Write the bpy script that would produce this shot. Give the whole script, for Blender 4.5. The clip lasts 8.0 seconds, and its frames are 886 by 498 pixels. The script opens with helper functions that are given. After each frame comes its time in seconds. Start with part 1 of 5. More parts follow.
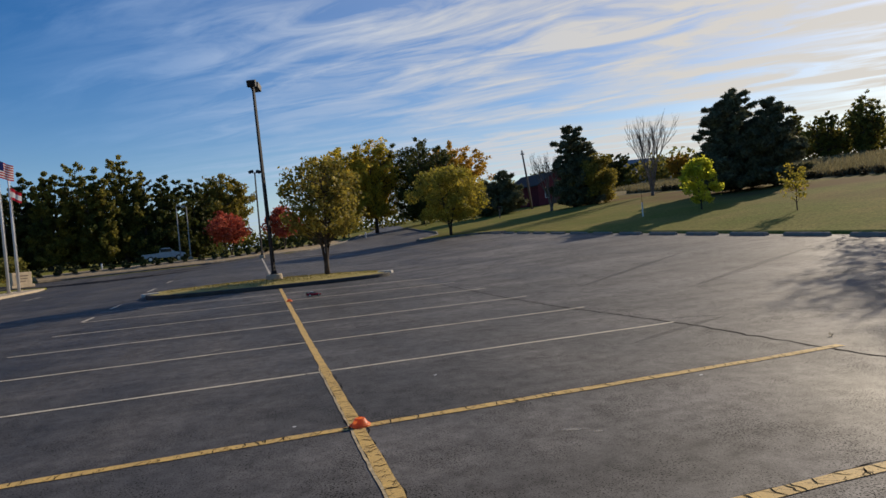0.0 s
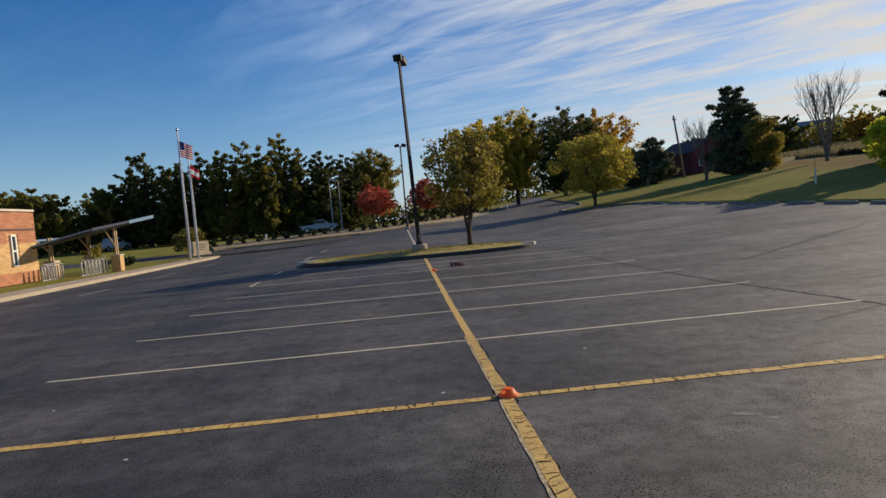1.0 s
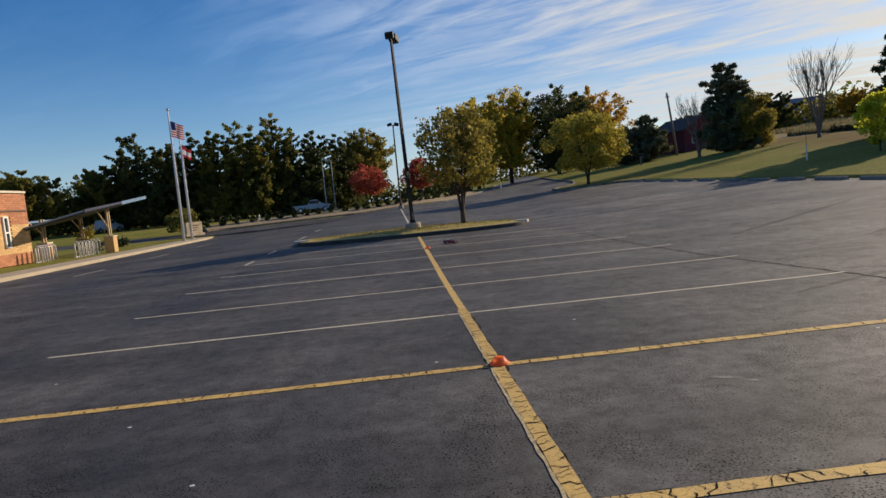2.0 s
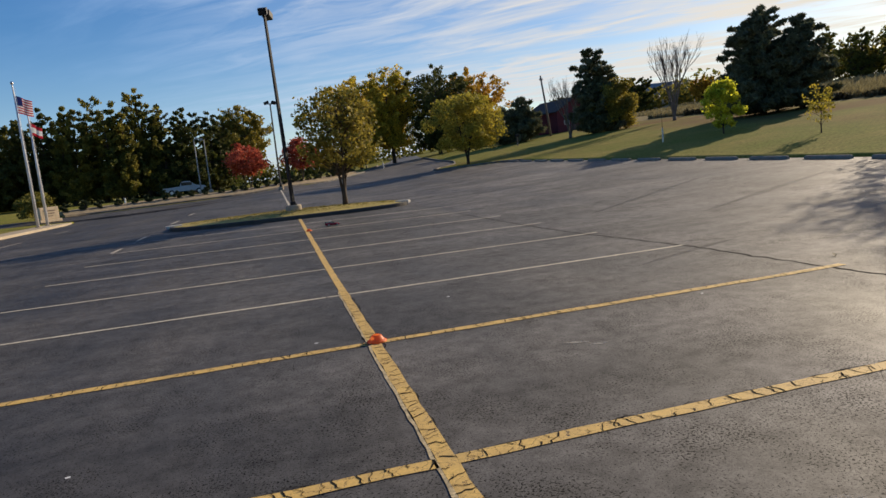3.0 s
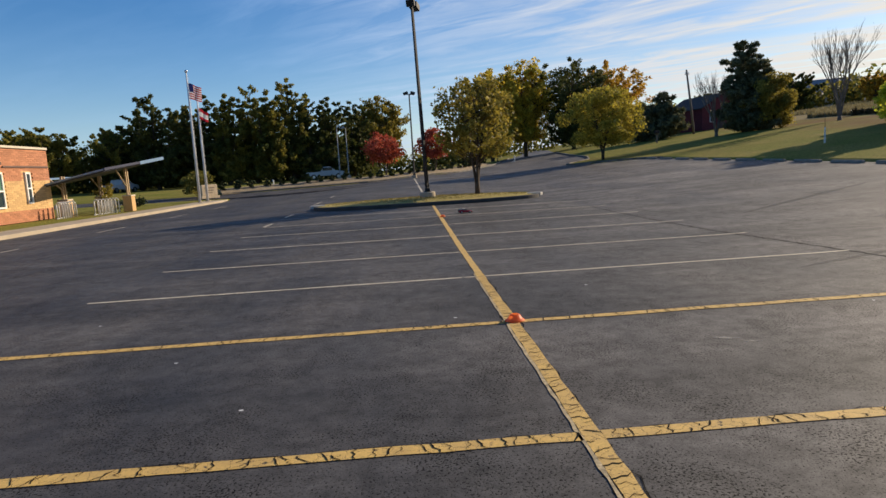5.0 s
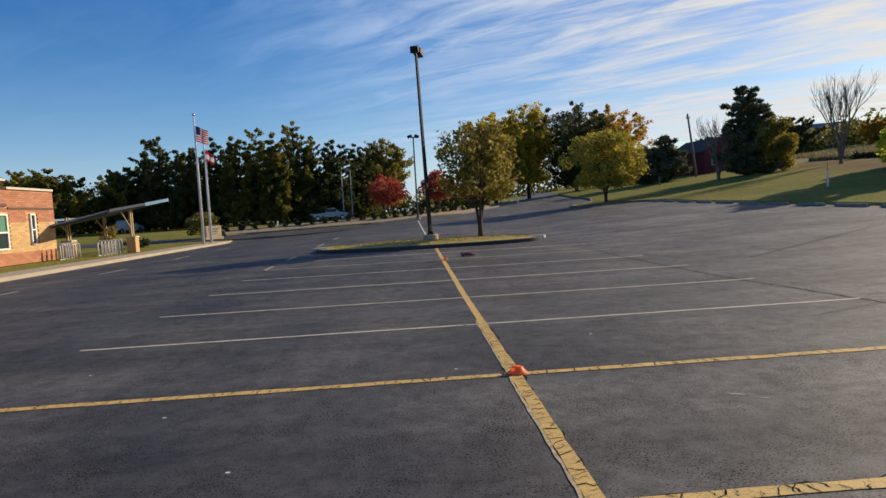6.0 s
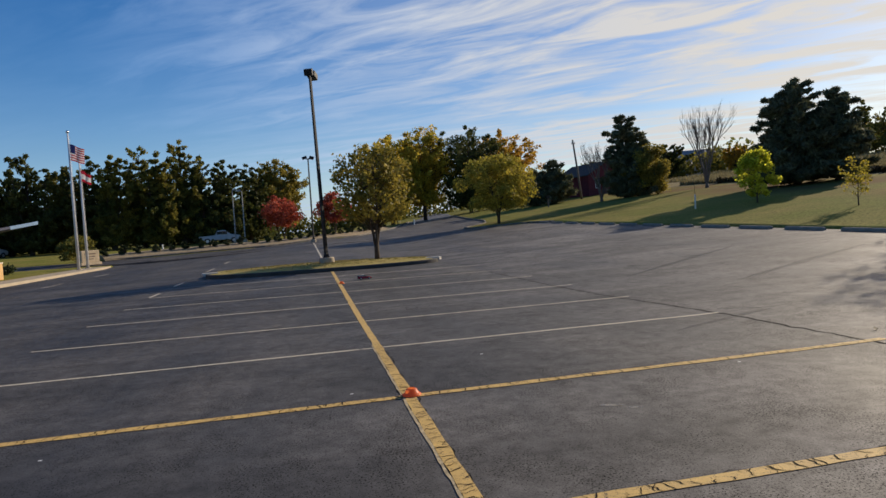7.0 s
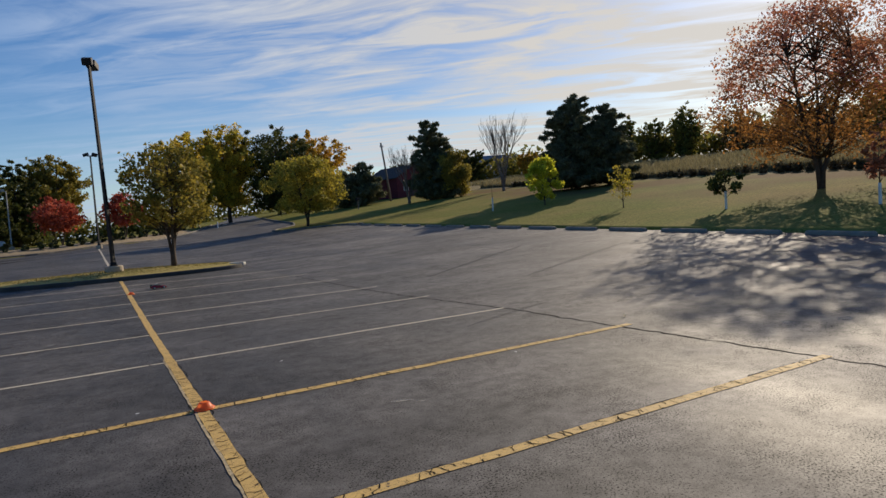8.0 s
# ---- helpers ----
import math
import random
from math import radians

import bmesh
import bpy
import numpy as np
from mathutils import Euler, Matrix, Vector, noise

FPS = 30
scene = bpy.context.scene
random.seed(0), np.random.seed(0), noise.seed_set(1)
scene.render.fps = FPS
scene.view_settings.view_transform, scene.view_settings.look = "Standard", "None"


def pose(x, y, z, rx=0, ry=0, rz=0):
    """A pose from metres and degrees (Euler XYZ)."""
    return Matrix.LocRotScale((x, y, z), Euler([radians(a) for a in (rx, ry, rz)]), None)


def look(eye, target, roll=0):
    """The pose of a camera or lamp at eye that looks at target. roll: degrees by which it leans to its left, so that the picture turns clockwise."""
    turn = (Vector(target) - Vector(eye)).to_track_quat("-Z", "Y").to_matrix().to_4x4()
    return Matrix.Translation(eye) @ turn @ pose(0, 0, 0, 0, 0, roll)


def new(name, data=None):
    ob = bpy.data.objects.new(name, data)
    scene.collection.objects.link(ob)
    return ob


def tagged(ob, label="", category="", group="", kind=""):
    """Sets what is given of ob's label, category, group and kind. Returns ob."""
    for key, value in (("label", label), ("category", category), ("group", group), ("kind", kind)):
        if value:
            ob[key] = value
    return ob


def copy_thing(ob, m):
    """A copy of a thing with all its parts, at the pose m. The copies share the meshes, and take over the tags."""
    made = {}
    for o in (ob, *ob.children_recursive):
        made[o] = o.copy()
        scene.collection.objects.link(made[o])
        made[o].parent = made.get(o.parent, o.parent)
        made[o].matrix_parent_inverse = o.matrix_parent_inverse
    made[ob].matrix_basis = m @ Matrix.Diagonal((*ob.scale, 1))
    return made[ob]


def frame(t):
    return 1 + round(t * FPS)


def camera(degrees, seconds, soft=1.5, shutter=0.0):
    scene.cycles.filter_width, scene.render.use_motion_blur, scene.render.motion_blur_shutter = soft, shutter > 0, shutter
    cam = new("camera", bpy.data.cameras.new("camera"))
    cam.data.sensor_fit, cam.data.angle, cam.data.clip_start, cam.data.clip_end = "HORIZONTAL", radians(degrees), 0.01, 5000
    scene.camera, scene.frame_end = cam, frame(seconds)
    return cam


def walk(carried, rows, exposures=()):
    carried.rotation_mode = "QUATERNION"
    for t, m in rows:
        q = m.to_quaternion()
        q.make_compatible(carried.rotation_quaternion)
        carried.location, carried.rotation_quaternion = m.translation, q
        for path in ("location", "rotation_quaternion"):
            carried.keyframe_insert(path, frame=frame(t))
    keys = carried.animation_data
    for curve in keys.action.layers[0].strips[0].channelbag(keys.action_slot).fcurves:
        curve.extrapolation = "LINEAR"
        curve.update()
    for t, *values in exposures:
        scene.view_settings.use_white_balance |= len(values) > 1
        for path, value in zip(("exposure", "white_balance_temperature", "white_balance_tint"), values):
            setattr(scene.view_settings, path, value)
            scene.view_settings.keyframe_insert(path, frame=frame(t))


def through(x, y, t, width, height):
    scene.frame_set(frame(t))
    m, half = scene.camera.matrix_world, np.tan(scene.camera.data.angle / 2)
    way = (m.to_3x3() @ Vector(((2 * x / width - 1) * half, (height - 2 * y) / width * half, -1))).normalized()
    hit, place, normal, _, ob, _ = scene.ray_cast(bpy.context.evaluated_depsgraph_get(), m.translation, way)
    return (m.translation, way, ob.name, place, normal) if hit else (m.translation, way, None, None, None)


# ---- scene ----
cam = camera(70.1, 8.0)
PATH = [
    (0, (-0.75, -5.791, 1.712), (-0.184, -3.873, 1.662), -4.8),
    (0.5, (-0.756, -5.651, 1.694), (-0.464, -3.673, 1.632), -4.9),
    (1, (-0.8, -5.599, 1.668), (-0.676, -3.606, 1.568), -5.0),
    (1.2, (-0.806, -5.62, 1.658), (-0.719, -3.625, 1.544), -5.0),
    (2.3, (-0.787, -5.813, 1.608), (-0.577, -3.833, 1.42), -5.8),
    (2.5, (-0.773, -5.871, 1.62), (-0.489, -3.902, 1.414), -6.0),
    (3, (-0.745, -6.073, 1.673), (-0.26, -4.151, 1.409), -5.7),
    (3.5, (-0.85, -6.255, 1.701), (-0.195, -4.394, 1.376), -3.9),
    (4, (-0.951, -6.284, 1.647), (-0.347, -4.41, 1.299), -2.2),
    (4.5, (-0.925, -6.224, 1.59), (-0.579, -4.281, 1.269), -2.9),
    (5, (-0.957, -6.139, 1.562), (-0.859, -4.157, 1.31), -3.5),
    (5.2, (-0.965, -6.082, 1.546), (-0.921, -4.095, 1.325), -3.4),
    (6.3, (-0.897, -5.974, 1.646), (-0.737, -3.983, 1.549), -3.3),
    (6.5, (-0.896, -5.979, 1.652), (-0.673, -3.993, 1.566), -3.3),
    (7, (-0.892, -6.194, 1.686), (-0.473, -4.24, 1.61), -3.6),
    (7.5, (-0.831, -6.366, 1.724), (-0.161, -4.484, 1.632), -3.9),
    (8, (-0.792, -6.483, 1.742), (0.175, -4.737, 1.631), -4.0),
]
walk(cam, [(t, look(eye, target, roll)) for t, eye, target, roll in PATH],
     exposures=[(0, -0.06, 6550, 10), (1, 0.0, 6600, 10), (2.5, 0.12, 6800, 10), (3, 0.19, 6900, 10), (4, 0.23, 6950, 10), (5, 0.27, 6850, 10), (6.5, 0.13, 6600, 10), (7.2, 0.02, 6600, 10), (8, -0.06, 6550, 10)])

# ---------- world, sun ----------
SUN_AZ, SUN_EL = 60.8, 22.5
sun_dir = Vector((math.sin(radians(SUN_AZ)) * math.cos(radians(SUN_EL)),
                  math.cos(radians(SUN_AZ)) * math.cos(radians(SUN_EL)), math.sin(radians(SUN_EL))))
sun = new("sun", bpy.data.lights.new("sun", "SUN"))
sun.data.energy, sun.data.angle, sun.data.color = 5.0, radians(0.55), (1.0, 0.85, 0.66)
sun.matrix_world = look(sun_dir * 80, (0, 0, 0))

world = bpy.data.worlds.new("sky")
scene.world = world
world.use_nodes = True
wn, wl = world.node_tree.nodes, world.node_tree.links
wn.clear()


def wnode(kind, **sets):
    n = wn.new(kind)
    for k, v in sets.items():
        if k == "operation":
            n.operation = v
        elif k == "data_type":
            n.data_type = v
    return n


def wmath(op, a, b=None):
    n = wnode("ShaderNodeMath", operation=op)
    for i, v in enumerate((a, b)):
        if v is None:
            continue
        if isinstance(v, (int, float)):
            n.inputs[i].default_value = v
        else:
            wl.new(v, n.inputs[i])
    return n.outputs[0]


sky = wn.new("ShaderNodeTexSky")
sky.sky_type, sky.sun_disc = "NISHITA", False
sky.sun_elevation, sky.sun_rotation = radians(SUN_EL), radians(SUN_AZ)
sky.air_density, sky.dust_density, sky.ozone_density = 1.0, 0.4, 3.0
coord = wn.new("ShaderNodeTexCoord")
sep = wn.new("ShaderNodeSeparateXYZ")
wl.new(coord.outputs["Generated"], sep.inputs[0])
up_z = wmath("MAXIMUM", wmath("ADD", sep.outputs[2], 0.03), 0.03)
px = wmath("DIVIDE", sep.outputs[0], up_z)
py = wmath("DIVIDE", sep.outputs[1], up_z)
comb = wn.new("ShaderNodeCombineXYZ")
wl.new(px, comb.inputs[0]), wl.new(py, comb.inputs[1])


def cloud_layer(way, along, across, scale, detail, lo, hi, warp):
    """Noise on the cloud sheet, drawn out along a compass bearing."""
    c, s = math.sin(radians(way)), math.cos(radians(way))
    u = wmath("MULTIPLY", wmath("ADD", wmath("MULTIPLY", px, c), wmath("MULTIPLY", py, s)), along)
    v = wmath("MULTIPLY", wmath("SUBTRACT", wmath("MULTIPLY", px, s), wmath("MULTIPLY", py, c)), across)
    cb = wn.new("ShaderNodeCombineXYZ")
    wl.new(u, cb.inputs[0]), wl.new(v, cb.inputs[1])
    n = wn.new("ShaderNodeTexNoise")
    n.inputs["Scale"].default_value, n.inputs["Detail"].default_value = scale, detail
    n.inputs["Roughness"].default_value, n.inputs["Distortion"].default_value = 0.6, warp
    wl.new(cb.outputs[0], n.inputs["Vector"])
    r = wn.new("ShaderNodeMapRange")
    r.inputs[1].default_value, r.inputs[2].default_value = lo, hi
    wl.new(n.outputs[0], r.inputs[0])
    return r.outputs[0]


streak = cloud_layer(-62, 0.20, 0.9, 0.6, 6, 0.44, 0.72, 0.8)
ripple = cloud_layer(-48, 0.7, 1.9, 1.9, 7, 0.38, 0.64, 0.7)
mass = cloud_layer(-66, 0.14, 0.55, 0.8, 4, 0.41, 0.56, 0.5)
# the cloud sheet thickens towards the sun's side of the sky
toward = wmath("ADD", wmath("ADD", wmath("MULTIPLY", sep.outputs[0], sun_dir.x), wmath("MULTIPLY", sep.outputs[1], sun_dir.y)), wmath("MULTIPLY", sep.outputs[2], sun_dir.z))
side = wn.new("ShaderNodeMapRange")
side.inputs[1].default_value, side.inputs[2].default_value = 0.28, 0.92
wl.new(toward, side.inputs[0])
sheet = wmath("ADD", wmath("MULTIPLY", streak, 0.30), wmath("MULTIPLY", wmath("MULTIPLY", wmath("ADD", wmath("MULTIPLY", ripple, 0.85), 0.15), mass), 1.1))
cover = wmath("MULTIPLY", sheet, wmath("ADD", wmath("MULTIPLY", side.outputs[0], 1.05), 0.07))
haze = wmath("MULTIPLY", wmath("POWER", wmath("SUBTRACT", 1.0, wmath("MAXIMUM", sep.outputs[2], 0.0)), 8.0), 0.55)
cover = wmath("MINIMUM", wmath("ADD", cover, haze), 0.94)
mix = wn.new("ShaderNodeMix")
mix.data_type = "RGBA"
wl.new(cover, mix.inputs["Factor"])
deep = wn.new("ShaderNodeHueSaturation")
deep.inputs["Hue"].default_value = 0.511
deep.inputs["Saturation"].default_value, deep.inputs["Value"].default_value = 1.42, 1.10
wl.new(sky.outputs[0], deep.inputs["Color"])
wl.new(deep.outputs[0], mix.inputs["A"])
glow = wn.new("ShaderNodeMix")
glow.data_type = "RGBA"
glow.inputs["A"].default_value, glow.inputs["B"].default_value = (3.5, 5.7, 9.4, 1), (7.6, 7.2, 6.6, 1)
wl.new(side.outputs[0], glow.inputs["Factor"])
wl.new(glow.outputs["Result"], mix.inputs["B"])
bg = wn.new("ShaderNodeBackground")
bg.inputs["Strength"].default_value = 0.094
out = wn.new("ShaderNodeOutputWorld")
wl.new(mix.outputs["Result"], bg.inputs[0]), wl.new(bg.outputs[0], out.inputs[0])


# ---------- materials ----------
def material(name, a, b=None, scale=3.0, rough=0.7, bump=0.0, bump_scale=60.0, metal=0.0, spec=0.4, island=0.0, translucent=0.0, fine=0.0, detail=6):
    """Two colours mixed by noise at two scales; island: how much each loose piece or object differs in brightness."""
    m = bpy.data.materials.new(name)
    m.use_nodes = True
    n, l = m.node_tree.nodes, m.node_tree.links
    p = n["Principled BSDF"]
    p.inputs["Roughness"].default_value, p.inputs["Metallic"].default_value = rough, metal
    p.inputs["Specular IOR Level"].default_value = spec
    tc = n.new("ShaderNodeTexCoord")
    noi = n.new("ShaderNodeTexNoise")
    noi.inputs["Scale"].default_value, noi.inputs["Detail"].default_value = scale, detail
    l.new(tc.outputs["Object"], noi.inputs["Vector"])
    ramp = n.new("ShaderNodeMapRange")
    ramp.inputs[1].default_value, ramp.inputs[2].default_value = 0.32, 0.68
    l.new(noi.outputs[0], ramp.inputs[0])
    mx = n.new("ShaderNodeMix")
    mx.data_type = "RGBA"
    b = b or tuple(c * 0.8 for c in a)
    mx.inputs["A"].default_value, mx.inputs["B"].default_value = (*a, 1), (*b, 1)
    l.new(ramp.outputs[0], mx.inputs["Factor"])
    col = mx.outputs["Result"]
    if fine:
        nf = n.new("ShaderNodeTexNoise")
        nf.inputs["Scale"].default_value, nf.inputs["Detail"].default_value = bump_scale, 3
        l.new(tc.outputs["Object"], nf.inputs["Vector"])
        rf = n.new("ShaderNodeMapRange")
        rf.inputs[1].default_value, rf.inputs[2].default_value = 0.3, 0.7
        rf.inputs[3].default_value, rf.inputs[4].default_value = 1 - fine, 1 + fine
        l.new(nf.outputs[0], rf.inputs[0])
        hv = n.new("ShaderNodeHueSaturation")
        l.new(rf.outputs[0], hv.inputs["Value"]), l.new(col, hv.inputs["Color"])
        col = hv.outputs[0]
    if island:
        geo = n.new("ShaderNodeNewGeometry")
        info = n.new("ShaderNodeObjectInfo")
        add = n.new("ShaderNodeMath")
        add.operation = "ADD"
        l.new(geo.outputs["Random Per Island"], add.inputs[0]), l.new(info.outputs["Random"], add.inputs[1])
        fr = n.new("ShaderNodeMath")
        fr.operation = "FRACT"
        l.new(add.outputs[0], fr.inputs[0])
        ri = n.new("ShaderNodeMapRange")
        ri.inputs[3].default_value, ri.inputs[4].default_value = 1 - island, 1 + island
        l.new(fr.outputs[0], ri.inputs[0])
        hv = n.new("ShaderNodeHueSaturation")
        l.new(ri.outputs[0], hv.inputs["Value"]), l.new(col, hv.inputs["Color"])
        col = hv.outputs[0]
    l.new(col, p.inputs["Base Color"])
    if bump:
        nb = n.new("ShaderNodeTexNoise")
        nb.inputs["Scale"].default_value, nb.inputs["Detail"].default_value = bump_scale, 4
        l.new(tc.outputs["Object"], nb.inputs["Vector"])
        bp = n.new("ShaderNodeBump")
        bp.inputs["Strength"].default_value, bp.inputs["Distance"].default_value = bump, 0.02
        l.new(nb.outputs[0], bp.inputs["Height"]), l.new(bp.outputs[0], p.inputs["Normal"])
    if translucent:
        t = n.new("ShaderNodeBsdfTranslucent")
        l.new(col, t.inputs[0])
        ms = n.new("ShaderNodeMixShader")
        ms.inputs[0].default_value = translucent
        l.new(p.outputs[0], ms.inputs[1]), l.new(t.outputs[0], ms.inputs[2])
        l.new(ms.outputs[0], n["Material Output"].inputs[0])
    return m


def asphalt_material():
    m = material("asphalt", (0.041, 0.039, 0.037), (0.075, 0.069, 0.062), 0.42, 0.62, 0.0, spec=0.42)
    n, l = m.node_tree.nodes, m.node_tree.links
    p = n["Principled BSDF"]
    tc = n.new("ShaderNodeTexCoord")
    # stone grain
    vo = n.new("ShaderNodeTexVoronoi")
    vo.inputs["Scale"].default_value = 85
    l.new(tc.outputs["Object"], vo.inputs["Vector"])
    big = n.new("ShaderNodeTexNoise")
    big.inputs["Scale"].default_value, big.inputs["Detail"].default_value, big.inputs["Roughness"].default_value = 5, 10, 0.74
    l.new(tc.outputs["Object"], big.inputs["Vector"])
    # broad worn bands along the drive lanes
    mp = n.new("ShaderNodeMapping")
    mp.inputs["Scale"].default_value = (1.0, 0.18, 1)
    l.new(tc.outputs["Object"], mp.inputs[0])
    lane = n.new("ShaderNodeTexNoise")
    lane.inputs["Scale"].default_value, lane.inputs["Detail"].default_value = 0.55, 5
    l.new(mp.outputs[0], lane.inputs["Vector"])
    # long slanting bands left by sweeping and turning wheels
    mb_ = n.new("ShaderNodeMapping")
    mb_.inputs["Rotation"].default_value = (0, 0, radians(24))
    mb_.inputs["Scale"].default_value = (0.11, 1.0, 1)
    l.new(tc.outputs["Object"], mb_.inputs[0])
    band = n.new("ShaderNodeTexNoise")
    band.inputs["Scale"].default_value, band.inputs["Detail"].default_value, band.inputs["Distortion"].default_value = 0.95, 5, 0.35
    l.new(mb_.outputs[0], band.inputs["Vector"])
    rb = n.new("ShaderNodeMapRange")
    rb.inputs[1].default_value, rb.inputs[2].default_value, rb.inputs[3].default_value, rb.inputs[4].default_value = 0.34, 0.66, 0.70, 1.30
    l.new(band.outputs[0], rb.inputs[0])
    # patches where the surface has ravelled
    patch = n.new("ShaderNodeTexNoise")
    patch.inputs["Scale"].default_value, patch.inputs["Detail"].default_value, patch.inputs["Roughness"].default_value = 1.5, 5, 0.6
    l.new(tc.outputs["Object"], patch.inputs["Vector"])
    old = p.inputs["Base Color"].links[0].from_socket
    r1 = n.new("ShaderNodeMapRange")
    r1.inputs[1].default_value, r1.inputs[2].default_value, r1.inputs[3].default_value, r1.inputs[4].default_value = 0.3, 0.7, 0.72, 1.3
    l.new(lane.outputs[0], r1.inputs[0])
    r2 = n.new("ShaderNodeMapRange")
    r2.inputs[1].default_value, r2.inputs[2].default_value, r2.inputs[3].default_value, r2.inputs[4].default_value = 0.32, 0.68, 0.62, 1.38
    l.new(big.outputs[0], r2.inputs[0])
    r3 = n.new("ShaderNodeMapRange")
    r3.inputs[1].default_value, r3.inputs[2].default_value, r3.inputs[3].default_value, r3.inputs[4].default_value = 0.0, 0.6, 0.6, 1.4
    l.new(vo.outputs["Distance"], r3.inputs[0])
    mu = n.new("ShaderNodeMath")
    mu.operation = "MULTIPLY"
    l.new(r1.outputs[0], mu.inputs[0]), l.new(r2.outputs[0], mu.inputs[1])
    mu2 = n.new("ShaderNodeMath")
    mu2.operation = "MULTIPLY"
    mub = n.new("ShaderNodeMath")
    mub.operation = "MULTIPLY"
    l.new(mu.outputs[0], mub.inputs[0]), l.new(rb.outputs[0], mub.inputs[1])
    # older asphalt beyond the joint is paler; the ramp also paints in sunward sheen
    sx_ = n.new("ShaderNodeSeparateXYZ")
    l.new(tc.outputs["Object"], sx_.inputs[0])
    age_sheen = n.new("ShaderNodeMapRange")
    age_sheen.inputs[1].default_value, age_sheen.inputs[2].default_value, age_sheen.inputs[3].default_value, age_sheen.inputs[4].default_value = -3.0, 7.5, 0.88, 1.38
    l.new(sx_.outputs[0], age_sheen.inputs[0])
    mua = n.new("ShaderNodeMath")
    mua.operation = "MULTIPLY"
    l.new(mub.outputs[0], mua.inputs[0]), l.new(age_sheen.outputs[0], mua.inputs[1])
    l.new(mua.outputs[0], mu2.inputs[0]), l.new(r3.outputs[0], mu2.inputs[1])
    hv = n.new("ShaderNodeHueSaturation")
    l.new(mu2.outputs[0], hv.inputs["Value"]), l.new(old, hv.inputs["Color"])
    l.new(hv.outputs[0], p.inputs["Base Color"])
    rr = n.new("ShaderNodeMapRange")
    rr.inputs[1].default_value, rr.inputs[2].default_value, rr.inputs[3].default_value, rr.inputs[4].default_value = 0.3, 0.7, 0.60, 0.75
    l.new(lane.outputs[0], rr.inputs[0]), l.new(rr.outputs[0], p.inputs["Roughness"])
    grit = n.new("ShaderNodeTexNoise")
    grit.inputs["Scale"].default_value, grit.inputs["Detail"].default_value, grit.inputs["Roughness"].default_value = 62, 3, 0.60
    l.new(tc.outputs["Object"], grit.inputs["Vector"])
    pit = n.new("ShaderNodeMapRange")
    pit.inputs[1].default_value, pit.inputs[2].default_value, pit.inputs[3].default_value, pit.inputs[4].default_value = 0.37, 0.435, 0.12, 1.0
    ravel = n.new("ShaderNodeMath")
    ravel.operation, ravel.inputs[1].default_value = "MULTIPLY_ADD", 0.34
    l.new(patch.outputs[0], ravel.inputs[0]), l.new(grit.outputs[0], ravel.inputs[2])
    off = n.new("ShaderNodeMath")
    off.operation, off.inputs[1].default_value = "SUBTRACT", 0.172
    l.new(ravel.outputs[0], off.inputs[0]), l.new(off.outputs[0], pit.inputs[0])
    mu3 = n.new("ShaderNodeMath")
    mu3.operation = "MULTIPLY"
    l.new(mu2.outputs[0], mu3.inputs[0]), l.new(pit.outputs[0], mu3.inputs[1])
    l.new(mu3.outputs[0], hv.inputs["Value"])
    add = n.new("ShaderNodeMath")
    add.operation = "ADD"
    l.new(big.outputs[0], add.inputs[0]), l.new(pit.outputs[0], add.inputs[1])
    gl = n.new("ShaderNodeMath")
    gl.operation = "MULTIPLY"
    l.new(pit.outputs[0], gl.inputs[0]), l.new(r2.outputs[0], gl.inputs[1])
    gl2 = n.new("ShaderNodeMath")
    gl2.operation = "MULTIPLY"
    gl2.inputs[1].default_value = 0.30
    l.new(gl.outputs[0], gl2.inputs[0]), l.new(gl2.outputs[0], p.inputs["Specular IOR Level"])
    bp = n.new("ShaderNodeBump")
    bp.inputs["Strength"].default_value, bp.inputs["Distance"].default_value = 0.34, 0.005
    l.new(add.outputs[0], bp.inputs["Height"]), l.new(bp.outputs[0], p.inputs["Normal"])
    return m


